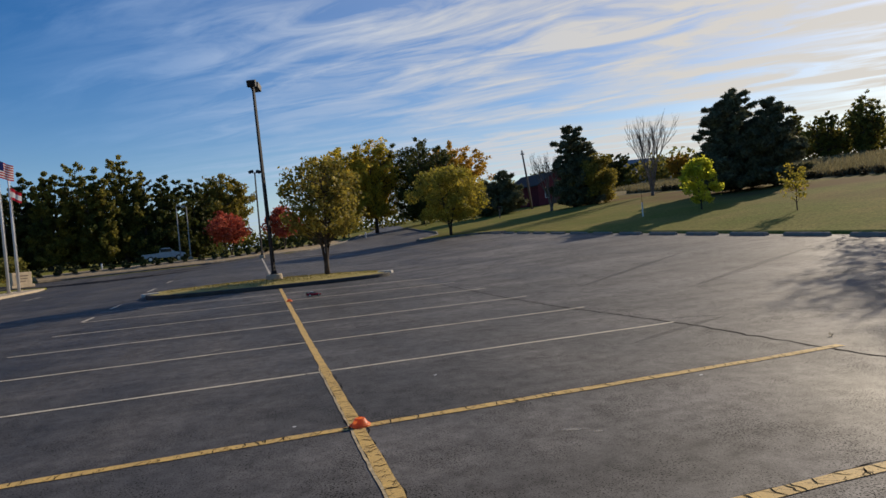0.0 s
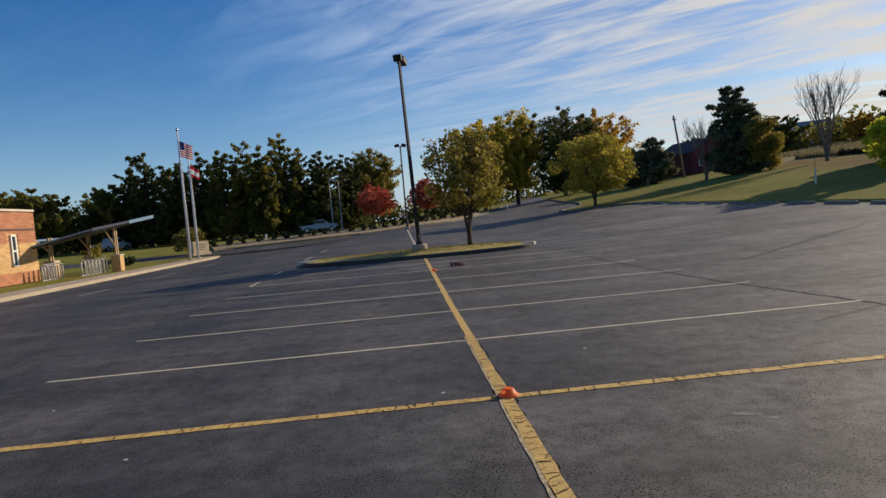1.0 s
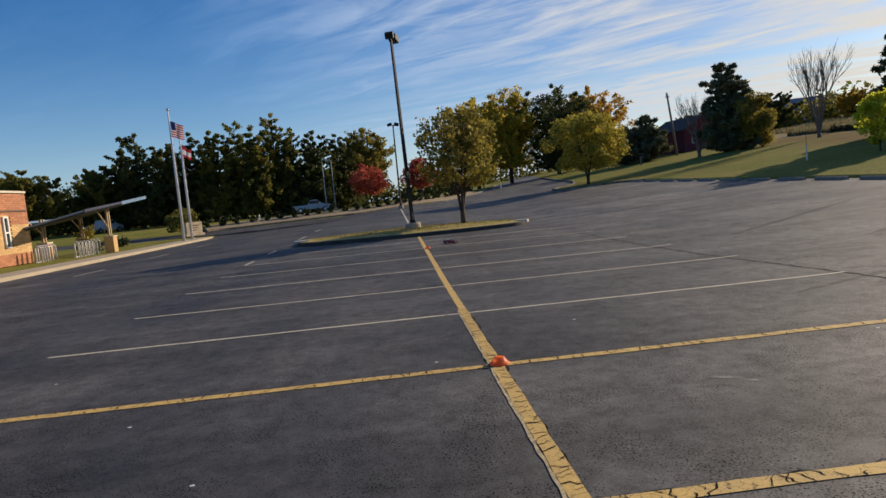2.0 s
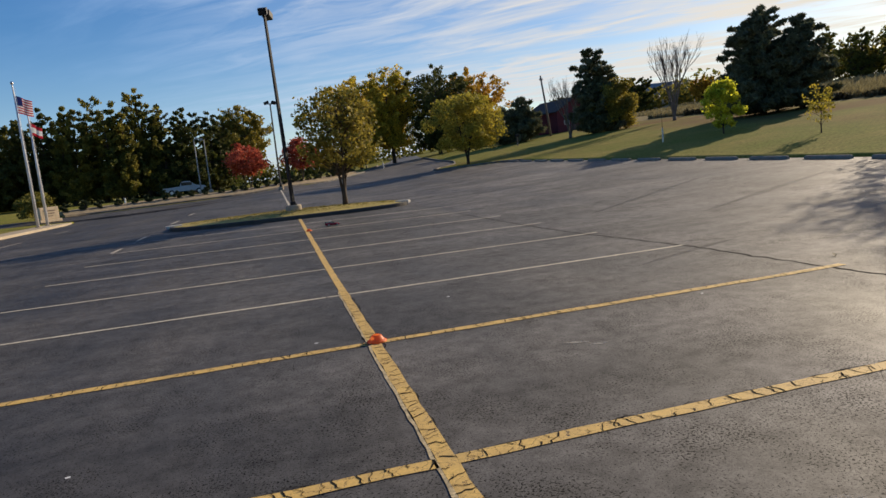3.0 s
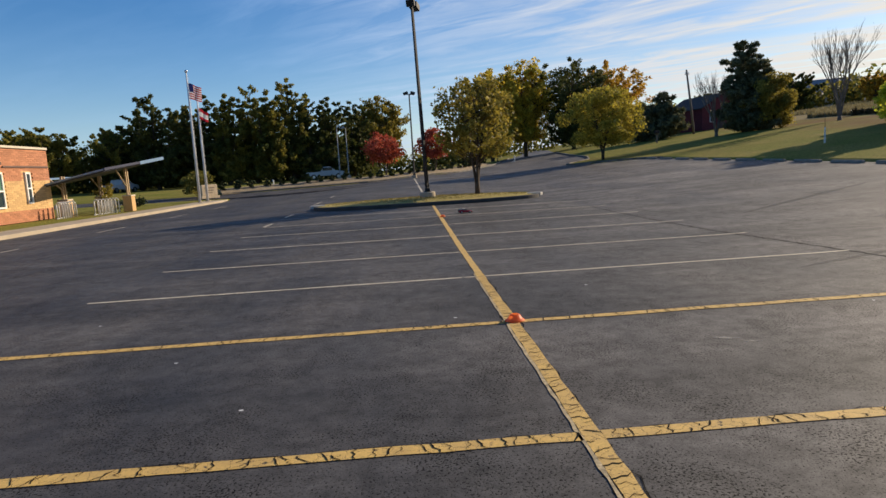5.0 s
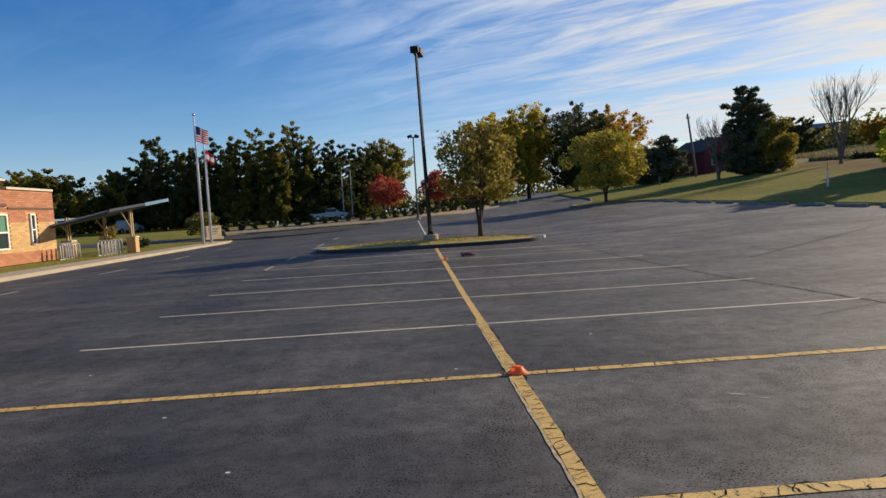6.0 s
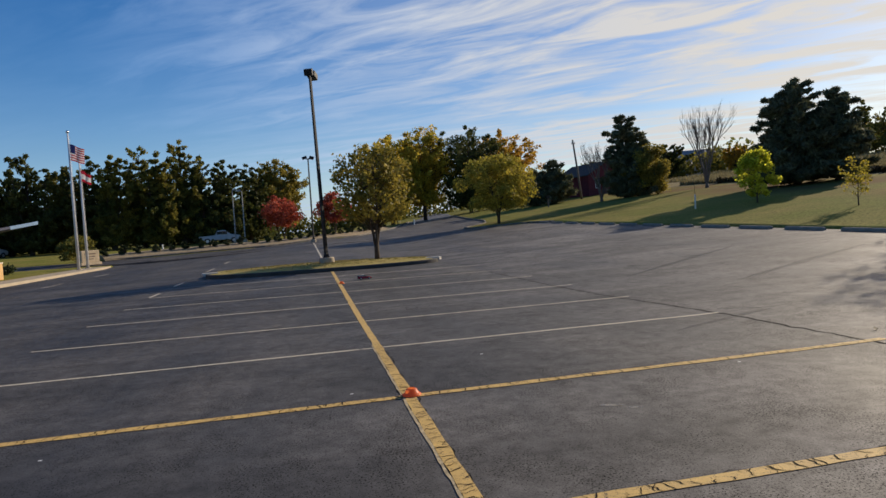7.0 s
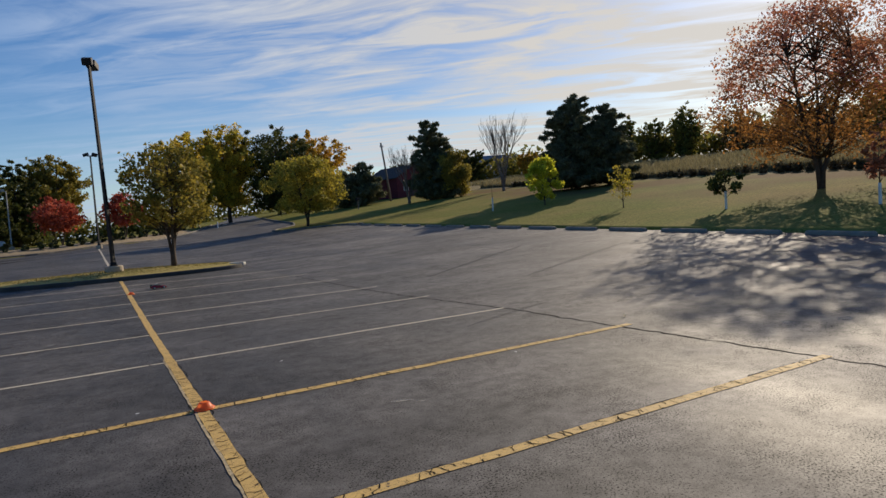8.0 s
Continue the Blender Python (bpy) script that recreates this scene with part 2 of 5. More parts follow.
def paint_material(name, a, b, cover):
    """Old road paint: worn patches and crackle let the asphalt through."""
    m = material(name, a, b, 5.0, 0.75, 0.0, fine=0.12, bump_scale=70)
    n, l = m.node_tree.nodes, m.node_tree.links
    p = n["Principled BSDF"]
    tc = n.new("ShaderNodeTexCoord")
    nz = n.new("ShaderNodeTexNoise")
    nz.inputs["Scale"].default_value, nz.inputs["Detail"].default_value, nz.inputs["Roughness"].default_value = 9, 9, 0.7
    l.new(tc.outputs["Object"], nz.inputs["Vector"])
    wr = n.new("ShaderNodeMapRange")
    wr.inputs[1].default_value, wr.inputs[2].default_value = cover, cover + 0.05
    l.new(nz.outputs[0], wr.inputs[0])
    warp = n.new("ShaderNodeMix")
    warp.data_type = "VECTOR"
    warp.inputs["Factor"].default_value = 0.10
    l.new(tc.outputs["Object"], warp.inputs["A"]), l.new(nz.outputs["Color"], warp.inputs["B"])
    vo = n.new("ShaderNodeTexVoronoi")
    vo.feature = "DISTANCE_TO_EDGE"
    vo.inputs["Scale"].default_value = 11
    l.new(warp.outputs["Result"], vo.inputs["Vector"])
    cr = n.new("ShaderNodeMapRange")
    cr.inputs[1].default_value, cr.inputs[2].default_value = 0.016, 0.003
    l.new(vo.outputs["Distance"], cr.inputs[0])
    mx = n.new("ShaderNodeMath")
    mx.operation = "MAXIMUM"
    l.new(wr.outputs[0], mx.inputs[0]), l.new(cr.outputs[0], mx.inputs[1])
    mix2 = n.new("ShaderNodeMix")
    mix2.data_type = "RGBA"
    mix2.inputs["B"].default_value = (0.045, 0.043, 0.04, 1)
    l.new(p.inputs["Base Color"].links[0].from_socket, mix2.inputs["A"])
    l.new(mx.outputs[0], mix2.inputs["Factor"]), l.new(mix2.outputs["Result"], p.inputs["Base Color"])
    bp = n.new("ShaderNodeBump")
    bp.invert = True
    bp.inputs["Strength"].default_value, bp.inputs["Distance"].default_value = 0.6, 0.006
    l.new(mx.outputs[0], bp.inputs["Height"]), l.new(bp.outputs[0], p.inputs["Normal"])
    return m


def dry_shaded_slope(m):
    """Drier brown grass on the upper slope, in uneven patches, darkened for the maple's shade."""
    n, l = m.node_tree.nodes, m.node_tree.links
    p = n["Principled BSDF"]
    tc = n.new("ShaderNodeTexCoord")
    sp = n.new("ShaderNodeSeparateXYZ")
    l.new(tc.outputs["Object"], sp.inputs[0])
    nz = n.new("ShaderNodeTexNoise")
    nz.inputs["Scale"].default_value, nz.inputs["Detail"].default_value = 0.16, 6
    l.new(tc.outputs["Object"], nz.inputs["Vector"])
    slant = n.new("ShaderNodeMath")
    slant.operation = "MULTIPLY_ADD"
    slant.inputs[1].default_value = -0.22
    l.new(sp.outputs[1], slant.inputs[0]), l.new(sp.outputs[0], slant.inputs[2])
    up = n.new("ShaderNodeMapRange")
    up.inputs[1].default_value, up.inputs[2].default_value = 21.5, 27.0
    l.new(slant.outputs[0], up.inputs[0])
    nr = n.new("ShaderNodeMapRange")
    nr.inputs[1].default_value, nr.inputs[2].default_value = 0.3, 0.6
    l.new(nz.outputs[0], nr.inputs[0])
    mu = n.new("ShaderNodeMath")
    mu.operation = "MULTIPLY"
    l.new(up.outputs[0], mu.inputs[0]), l.new(nr.outputs[0], mu.inputs[1])
    mx = n.new("ShaderNodeMix")
    mx.data_type = "RGBA"
    mx.inputs["B"].default_value = (0.165, 0.105, 0.042, 1)
    l.new(p.inputs["Base Color"].links[0].from_socket, mx.inputs["A"])
    l.new(mu.outputs[0], mx.inputs["Factor"]), l.new(mx.outputs["Result"], p.inputs["Base Color"])


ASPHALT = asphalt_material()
YELLOW = paint_material("yellow_paint", (0.66, 0.43, 0.12), (0.52, 0.34, 0.11), 0.61)
WHITE_LINE = paint_material("worn_white_paint", (0.60, 0.53, 0.40), (0.46, 0.41, 0.31), 0.60)
GRASS = material("grass", (0.160, 0.172, 0.036), (0.245, 0.205, 0.060), 0.30, 0.95, 0.9, 9, spec=0.02, fine=0.45)
dry_shaded_slope(GRASS)
TURF = material("yellowing_turf", (0.44, 0.34, 0.12), (0.30, 0.25, 0.075), 1.2, 0.9, 0.8, 40, spec=0.1, fine=0.35)
FIELD = material("dry_field", (0.30, 0.235, 0.12), (0.22, 0.18, 0.085), 0.2, 0.95, 0.9, 6, spec=0.02, fine=0.35)
CONCRETE = material("concrete", (0.43, 0.355, 0.25), (0.34, 0.28, 0.20), 1.2, 0.9, 0.3, 60, fine=0.12)
KERB = material("weathered_kerb", (0.22, 0.195, 0.16), (0.10, 0.09, 0.075), 2.2, 0.9, 0.35, 40, fine=0.2)
STOP_GREY = material("grey_concrete", (0.34, 0.29, 0.23), (0.20, 0.17, 0.135), 2.2, 0.9, 0.35, 40, fine=0.2)
# island kerb: stained dark, with the shade of its front put into the colour
DARK_KERB = material("stained_shaded_kerb", (0.075, 0.068, 0.058), (0.045, 0.041, 0.036), 2.2, 0.9, 0.35, 40, fine=0.2)
WHITE_KERB = material("white_painted_kerb", (0.62, 0.58, 0.50), (0.45, 0.42, 0.36), 3.0, 0.85, 0.3, 40, fine=0.15)
BLACK_STEEL = material("black_steel", (0.010, 0.010, 0.011), (0.016, 0.015, 0.014), 4, 0.6, spec=0.3)
BARK = material("bark", (0.085, 0.062, 0.043), (0.045, 0.034, 0.026), 6, 0.95, 0.8, 30)
PALE_BARK = material("pale_bark", (0.20, 0.17, 0.14), (0.12, 0.10, 0.085), 6, 0.95, 0.6, 30)
WHITE_PAINT = material("white_paint", (0.78, 0.76, 0.70), (0.66, 0.64, 0.58), 2, 0.55, fine=0.05)
POLE_WHITE = material("white_pole", (0.75, 0.74, 0.72), (0.62, 0.61, 0.60), 3, 0.35)
BRICK_RED = material("red_brick", (0.46, 0.20, 0.105), (0.40, 0.17, 0.085), 1.5, 0.85, 0.2, 60, island=0.18, fine=0.1)
BRICK_TAN = material("tan_brick", (0.60, 0.38, 0.17), (0.53, 0.33, 0.14), 1.5, 0.85, 0.2, 60, island=0.14, fine=0.1)
MORTAR = material("mortar", (0.42, 0.22, 0.12), (0.38, 0.20, 0.11), 4, 0.95, 0.2, 50)
LIMESTONE = material("limestone_trim", (0.62, 0.54, 0.42), (0.55, 0.48, 0.37), 3, 0.8)
BROWN_TRIM = material("brown_trim", (0.13, 0.075, 0.055), (0.10, 0.06, 0.045), 3, 0.6)
GLASS = material("dark_window_glass", (0.02, 0.035, 0.04), (0.03, 0.05, 0.05), 1, 0.06, spec=0.9)
GREEN_BLIND = material("green_blind", (0.08, 0.22, 0.13), (0.07, 0.18, 0.11), 2, 0.7)
TAN_STEEL = material("tan_steel", (0.45, 0.33, 0.19), (0.38, 0.28, 0.16), 3, 0.5)
CANOPY_BLUE = material("blue_grey_metal_roof", (0.17, 0.27, 0.40), (0.14, 0.22, 0.33), 2, 0.45, metal=0.3)
CANOPY_UNDER = material("shaded_soffit", (0.028, 0.032, 0.060), (0.022, 0.026, 0.050), 2, 0.6)
ORANGE = material("orange_plastic", (1.0, 0.27, 0.07), (0.95, 0.23, 0.05), 6, 0.45, translucent=0.5)
CAR_RED = material("red_lacquer", (0.33, 0.012, 0.022), (0.29, 0.010, 0.018), 8, 0.22, spec=0.6)
CAR_BLACK = material("black_plastic", (0.012, 0.012, 0.014), (0.02, 0.02, 0.02), 8, 0.4)
CAR_WHITE = material("white_decal", (0.75, 0.75, 0.75), (0.68, 0.68, 0.68), 8, 0.4)
RUBBER = material("tyre_rubber", (0.02, 0.02, 0.02), (0.028, 0.027, 0.026), 12, 0.85)
CHROME = material("bright_metal", (0.6, 0.6, 0.62), (0.5, 0.5, 0.52), 6, 0.3, metal=0.9)
SILVER_CAR = material("white_car_paint", (0.52, 0.52, 0.52), (0.46, 0.46, 0.46), 2, 0.5, spec=0.3)
WOOD_POLE = material("weathered_wood", (0.24, 0.19, 0.15), (0.16, 0.13, 0.10), 5, 0.9, 0.4, 40)
BARN_RED = material("maroon_siding", (0.16, 0.025, 0.03), (0.12, 0.02, 0.025), 2, 0.8)
ROOF_DARK = material("dark_shingles", (0.07, 0.065, 0.065), (0.045, 0.042, 0.042), 3, 0.9, 0.4, 20)
ROOF_GREY = material("grey_roof", (0.22, 0.24, 0.27), (0.17, 0.19, 0.21), 2, 0.8)
FLAG_RED = material("flag_red", (0.50, 0.025, 0.04), (0.44, 0.02, 0.035), 6, 0.8, translucent=0.35)
FLAG_WHITE = material("flag_white", (0.75, 0.74, 0.72), (0.68, 0.67, 0.66), 6, 0.8, translucent=0.35)
FLAG_BLUE = material("flag_blue", (0.02, 0.03, 0.13), (0.02, 0.025, 0.11), 6, 0.8, translucent=0.35)
STONE = material("pale_stone", (0.60, 0.47, 0.31), (0.44, 0.35, 0.23), 4, 0.9, 0.5, 25, island=0.15)
CRACK_FILL = material("dark_crack", (0.014, 0.013, 0.012), (0.022, 0.020, 0.018), 20, 0.95, spec=0.05)


def thin_film(m, share):
    """Lets part of the ground beneath show through a mark."""
    n, l = m.node_tree.nodes, m.node_tree.links
    tr, ms = n.new("ShaderNodeBsdfTransparent"), n.new("ShaderNodeMixShader")
    ms.inputs[0].default_value = share
    l.new(tr.outputs[0], ms.inputs[1]), l.new(n["Principled BSDF"].outputs[0], ms.inputs[2])
    l.new(ms.outputs[0], n["Material Output"].inputs[0])


STAIN = material("pale_stain", (0.52, 0.49, 0.42), (0.24, 0.225, 0.20), 3, 0.8, 0.5, 8, fine=0.3)


def fade_out(m):
    """Lets a dried stain thin out towards its rim."""
    n, l = m.node_tree.nodes, m.node_tree.links
    tc = n.new("ShaderNodeTexCoord")
    ln = n.new("ShaderNodeVectorMath")
    ln.operation = "LENGTH"
    l.new(tc.outputs["Object"], ln.inputs[0])
    nz = n.new("ShaderNodeTexNoise")
    nz.inputs["Scale"].default_value, nz.inputs["Detail"].default_value, nz.inputs["Roughness"].default_value = 2.2, 7, 0.7
    l.new(tc.outputs["Object"], nz.inputs["Vector"])
    sub = n.new("ShaderNodeMath")
    sub.operation, sub.inputs[1].default_value = "MULTIPLY_ADD", -0.55
    l.new(ln.outputs["Value"], sub.inputs[0]), l.new(nz.outputs[0], sub.inputs[2])
    r = n.new("ShaderNodeMapRange")
    r.inputs[1].default_value, r.inputs[2].default_value, r.inputs[4].default_value = 0.02, 0.40, 0.62
    l.new(sub.outputs[0], r.inputs[0])
    tr = n.new("ShaderNodeBsdfTransparent")
    ms = n.new("ShaderNodeMixShader")
    l.new(r.outputs[0], ms.inputs[0]), l.new(tr.outputs[0], ms.inputs[1]), l.new(n["Principled BSDF"].outputs[0], ms.inputs[2])
    l.new(ms.outputs[0], n["Material Output"].inputs[0])


fade_out(STAIN)
PALE_EDGE = material("pale_old_paint", (0.60, 0.47, 0.26), (0.25, 0.20, 0.12), 14, 0.8, fine=0.25)
FLECK = material("white_fleck", (0.7, 0.7, 0.68), (0.6, 0.6, 0.58), 20, 0.7)
MULCH = material("dry_mulch", (0.34, 0.26, 0.15), (0.24, 0.18, 0.105), 2.5, 0.95, 0.6, 30, fine=0.3)
LAMP_GREY = material("grey_steel", (0.35, 0.36, 0.36), (0.28, 0.29, 0.29), 3, 0.5)
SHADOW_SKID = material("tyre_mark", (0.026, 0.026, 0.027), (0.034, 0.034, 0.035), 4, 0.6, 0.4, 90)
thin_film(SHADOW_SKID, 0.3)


def leaf_material(name, a, b, scale=0.5, through=0.38):
    return material(name, a, b, scale, 0.65, spec=0.25, island=0.38, translucent=through, detail=3)


LEAF_OLIVE = leaf_material("olive_leaves", (0.18, 0.155, 0.03), (0.36, 0.28, 0.05), 0.9, 0.45)
LEAF_GOLD = leaf_material("golden_leaves", (0.70, 0.50, 0.06), (0.44, 0.36, 0.045), 0.5, 0.52)
LEAF_OLDGOLD = leaf_material("old_gold_leaves", (0.50, 0.38, 0.05), (0.27, 0.25, 0.04), 0.6, 0.48)
LEAF_ORANGE = leaf_material("orange_leaves", (0.60, 0.34, 0.04), (0.38, 0.25, 0.035), 0.4, 0.5)
LEAF_YGREEN = leaf_material("yellow_green_leaves", (0.70, 0.64, 0.06), (0.50, 0.52, 0.05), 0.8, 0.62)
LEAF_DARK = leaf_material("dark_green_leaves", (0.058, 0.074, 0.02), (0.11, 0.11, 0.025), 0.3, 0.38)
LEAF_MIXED = leaf_material("green_and_yellow_leaves", (0.070, 0.090, 0.022), (0.32, 0.26, 0.045), 0.25, 0.45)
LEAF_RED = leaf_material("red_leaves", (0.50, 0.105, 0.055), (0.33, 0.075, 0.045), 0.6, 0.42)
LEAF_BROWN = leaf_material("orange_brown_leaves", (0.42, 0.19, 0.05), (0.30, 0.16, 0.05), 0.3, 0.5)
LEAF_BRONZE = leaf_material("bronze_leaves", (0.38, 0.25, 0.10), (0.27, 0.21, 0.09), 0.3, 0.55)
LEAF_RUST = leaf_material("rust_leaves", (0.38, 0.13, 0.095), (0.42, 0.20, 0.08), 0.3, 0.58)
NEEDLES = leaf_material("pine_needles", (0.095, 0.110, 0.058), (0.150, 0.145, 0.072), 0.5, 0.25)
BRUSH = leaf_material("dry_brush", (0.10, 0.075, 0.035), (0.05, 0.045, 0.02), 0.4, 0.2)
TALL_GRASS = leaf_material("tall_dry_grass", (0.27, 0.225, 0.115), (0.20, 0.175, 0.085), 0.3, 0.35)
GRASS_BLADE = leaf_material("grass_blades", (0.13, 0.13, 0.022), (0.20, 0.155, 0.042), 0.3, 0.3)
SHRUB_LEAF = leaf_material("shrub_leaves", (0.045, 0.065, 0.02), (0.035, 0.045, 0.015), 0.8, 0.2)


# ---------- the lie of the land ----------
def clamp01(v):
    return min(1.0, max(0.0, v))


def land(x, y):
    """Height of the paved level at a place: flat in the near bays, rising ahead and towards the grass bank."""
    far = y if y < 90 else 90 + (y - 90) * 0.25
    w = clamp01((x - 5.0) / 13.3) ** 1.1
    near = min(0.62, clamp01((x + 14) / 14))
    lie = near + (clamp01((x + 14) / 14) - near) * clamp01((y - 23) / 24)
    z = 0.0265 * max(0.0, far + 9) * w
    z += 0.017 * max(0.0, far - 6) * max(lie, 0.75 * clamp01((y - 44) / 14)) * (1 - w)
    bank = max(0.0, x - 18.9)
    return z + 0.1 * min(bank, 16) + 0.09 * max(0.0, min(bank - 16, 60))


LEFT = [(-60, -15.4), (46.6, -15.4), (47.2, -17), (47.6, -60), (51.6, -60), (53.0, -18), (57.4, -5), (60, -1.5), (65.7, 5), (78, 10.9), (90, 14), (145, 27), (260, 45)]
RIGHT = [(-60, 18.45), (42, 18.45), (44.5, 17.6), (46.6, 14.4), (47.6, 13.2), (49, 13.0), (51, 14.0), (54, 16.4), (60, 18.0), (70, 19.2), (89, 21.6), (145, 33), (260, 53)]


def edge(table, y):
    return float(np.interp(y, [r[0] for r in table], [r[1] for r in table]))


def paved(x, y):
    return edge(LEFT, y) - 0.2 < x < edge(RIGHT, y) + 0.1 and -60 < y < 260


LAWN = 0.09  # lawns stand this much above the paving


# ---------- mesh helpers ----------
def link(name, verts, faces, mats, parent=None, label="", smooth=False, index=None):
    me = bpy.data.meshes.new(name)
    me.from_pydata([tuple(v) for v in verts], [], [tuple(f) for f in faces])
    for m in (mats if isinstance(mats, (list, tuple)) else [mats]):
        me.materials.append(m)
    if index is not None:
        me.polygons.foreach_set("material_index", index)
    if smooth:
        me.polygons.foreach_set("use_smooth", [True] * len(me.polygons))
    me.update()
    ob = new(name, me)
    if parent:
        ob.parent = parent
    if label:
        ob["label"] = label
    return ob


def part(name, bm, mat, parent=None, label="", smooth=False):
    me = bpy.data.meshes.new(name)
    bm.to_mesh(me)
    bm.free()
    for m in (mat if isinstance(mat, (list, tuple)) else [mat]):
        me.materials.append(m)
    if smooth:
        me.polygons.foreach_set("use_smooth", [True] * len(me.polygons))
    ob = new(name, me)
    if parent:
        ob.parent = parent
    if label:
        ob["label"] = label
    return ob


def box(sx, sy, sz, at=(0, 0, 0), bevel=0.0, bm=None, turn=0.0, tilt=None):
    """A box of that size whose underside's middle is at a place."""
    b = bmesh.new()
    bmesh.ops.create_cube(b, size=1.0, matrix=Matrix.Diagonal((sx, sy, sz, 1)))
    if bevel:
        bmesh.ops.bevel(b, geom=b.edges[:], offset=bevel, segments=2, affect="EDGES", profile=0.7)
    m = Matrix.Translation((at[0], at[1], at[2])) @ Matrix.Rotation(radians(turn), 4, "Z")
    if tilt:
        m = m @ tilt
    bmesh.ops.transform(b, matrix=m @ Matrix.Translation((0, 0, sz / 2)), verts=b.verts[:])
    if bm is None:
        return b
    tmp = bpy.data.meshes.new("tmp")
    b.to_mesh(tmp)
    b.free()
    bm.from_mesh(tmp)
    bpy.data.meshes.remove(tmp)
    return bm


def tube(points, radii, sides=8, caps=True):
    """Verts and faces of a tapered tube along points."""
    verts, faces = [], []
    pts = [Vector(p) for p in points]
    for i, p in enumerate(pts):
        d = (pts[min(i + 1, len(pts) - 1)] - pts[max(i - 1, 0)]).normalized()
        a = d.orthogonal().normalized() if abs(d.z) < 0.99 else Vector((1, 0, 0))
        a = (a - d * a.dot(d)).normalized()
        b = d.cross(a)
        for k in range(sides):
            t = 2 * math.pi * k / sides
            verts.append(p + (a * math.cos(t) + b * math.sin(t)) * radii[i])
    for i in range(len(pts) - 1):
        for k in range(sides):
            k2 = (k + 1) % sides
            faces.append((i * sides + k, i * sides + k2, (i + 1) * sides + k2, (i + 1) * sides + k))
    if caps:
        faces.append(tuple(reversed(range(sides))))
        faces.append(tuple((len(pts) - 1) * sides + k for k in range(sides)))
    return verts, faces


def tubes(specs):
    verts, faces = [], []
    for pts, rad, sides in specs:
        v, f = tube(pts, rad, sides)
        o = len(verts)
        verts += v
        faces += [tuple(i + o for i in q) for q in f]
    return verts, faces


def thing(name, x, y, z, label, category, group="", turn=0.0, kind=""):
    e = new(name)
    e.empty_display_size = 0.2
    e.matrix_basis = pose(x, y, z, 0, 0, turn)
    return tagged(e, label, category, group, kind)


def sweep(name, path, profile, mat, height=land, lift=0.0, closed=False, label="", kind="structure", parent=None):
    """A profile of (offset to the left, height) swept along a ground path of (x, y)."""
    verts, faces, n, k = [], [], len(path), len(profile)
    for i, (x, y) in enumerate(path):
        a = path[(i - 1) % n] if closed or i else path[i]
        b = path[(i + 1) % n] if closed or i < n - 1 else path[i]
        d = Vector((b[0] - a[0], b[1] - a[1])).normalized()
        left = Vector((-d.y, d.x))
        for off, h in profile:
            px_, py_ = x + left.x * off, y + left.y * off
            verts.append((px_, py_, height(x, y) + lift + h))
    for i in range(n if closed else n - 1):
        j = (i + 1) % n
        for q in range(k):
            faces.append((i * k + q, j * k + q, j * k + (q + 1) % k, i * k + (q + 1) % k))
    if not closed:
        faces += [tuple(range(k)), tuple(reversed(range((n - 1) * k, n * k)))]
    ob = link(name, verts, faces, mat, parent)
    if not parent:
        tagged(ob, label, name.replace("_", " "), kind=kind)
    return ob


# ---------- ground ----------
def ticks(*spans):
    out = []
    for a, b, step in spans:
        out += list(np.arange(a, b, step))
    return sorted(set(round(float(v), 3) for v in out))


gx = ticks((-900, -150, 75), (-150, -60, 15), (-60, -15, 2.5), (-14, 14, 1.5), (14, 26, 0.75), (26, 60, 2), (60, 140, 8), (140, 1400, 90))
gx = sorted(set(gx + [-15.62, -15.57, 18.52, 18.57]))
gy = ticks((-700, -60, 60), (-60, -10, 5), (-10, 40, 2), (40, 60, 0.5), (60, 120, 2), (120, 260, 10), (260, 1500, 90))
verts, faces, idx = [], [], []
for yv in gy:
    for xv in gx:
        inside = paved(xv, yv)
        z = land(xv, yv) + (-0.08 if inside else LAWN - 0.01)
        if not inside and xv > 19:
            z += 0.05 * noise.noise((xv * 0.13, yv * 0.13, 0))
        verts.append((xv, yv, z))
for j in range(len(gy) - 1):
    for i in range(len(gx) - 1):
        a = j * len(gx) + i
        faces.append((a, a + 1, a + len(gx) + 1, a + len(gx)))
        xc, yc = (gx[i] + gx[i + 1]) / 2, (gy[j] + gy[j + 1]) / 2
        idx.append(1 if xc > 42 + 0.12 * (yc - 30) and yc < 260 else 0)
tagged(link("ground", verts, faces, [GRASS, FIELD], index=idx, smooth=True), "mown autumn grass running into a dry tan field", "grass", kind="structure")

ys = ticks((-60, -10, 2), (-10, 24, 0.25), (24, 40, 0.5), (40, 56, 0.25), (56, 100, 1), (100, 261, 10))
cols = 136
verts, faces = [], []
for yv in ys:
    a, b = edge(LEFT, yv), edge(RIGHT, yv)
    for i in range(cols + 1):
        xv = a + (b - a) * i / cols
        verts.append((xv, yv, land(xv, yv)))
for j in range(len(ys) - 1):
    for i in range(cols):
        q = j * (cols + 1) + i
        faces.append((q, q + 1, q + cols + 2, q + cols + 1))
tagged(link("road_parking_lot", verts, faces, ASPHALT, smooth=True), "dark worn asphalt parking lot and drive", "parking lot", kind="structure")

# kerbs and the pale pavement by the building
KERB_PROFILE = [(0, -0.1), (0, 0.12), (0.02, 0.15), (0.15, 0.15), (0.17, 0.12), (0.17, -0.1)]


def along(table, y0, y1, step):
    return [(edge(table, v), v) for v in np.arange(y0, y1, step)]


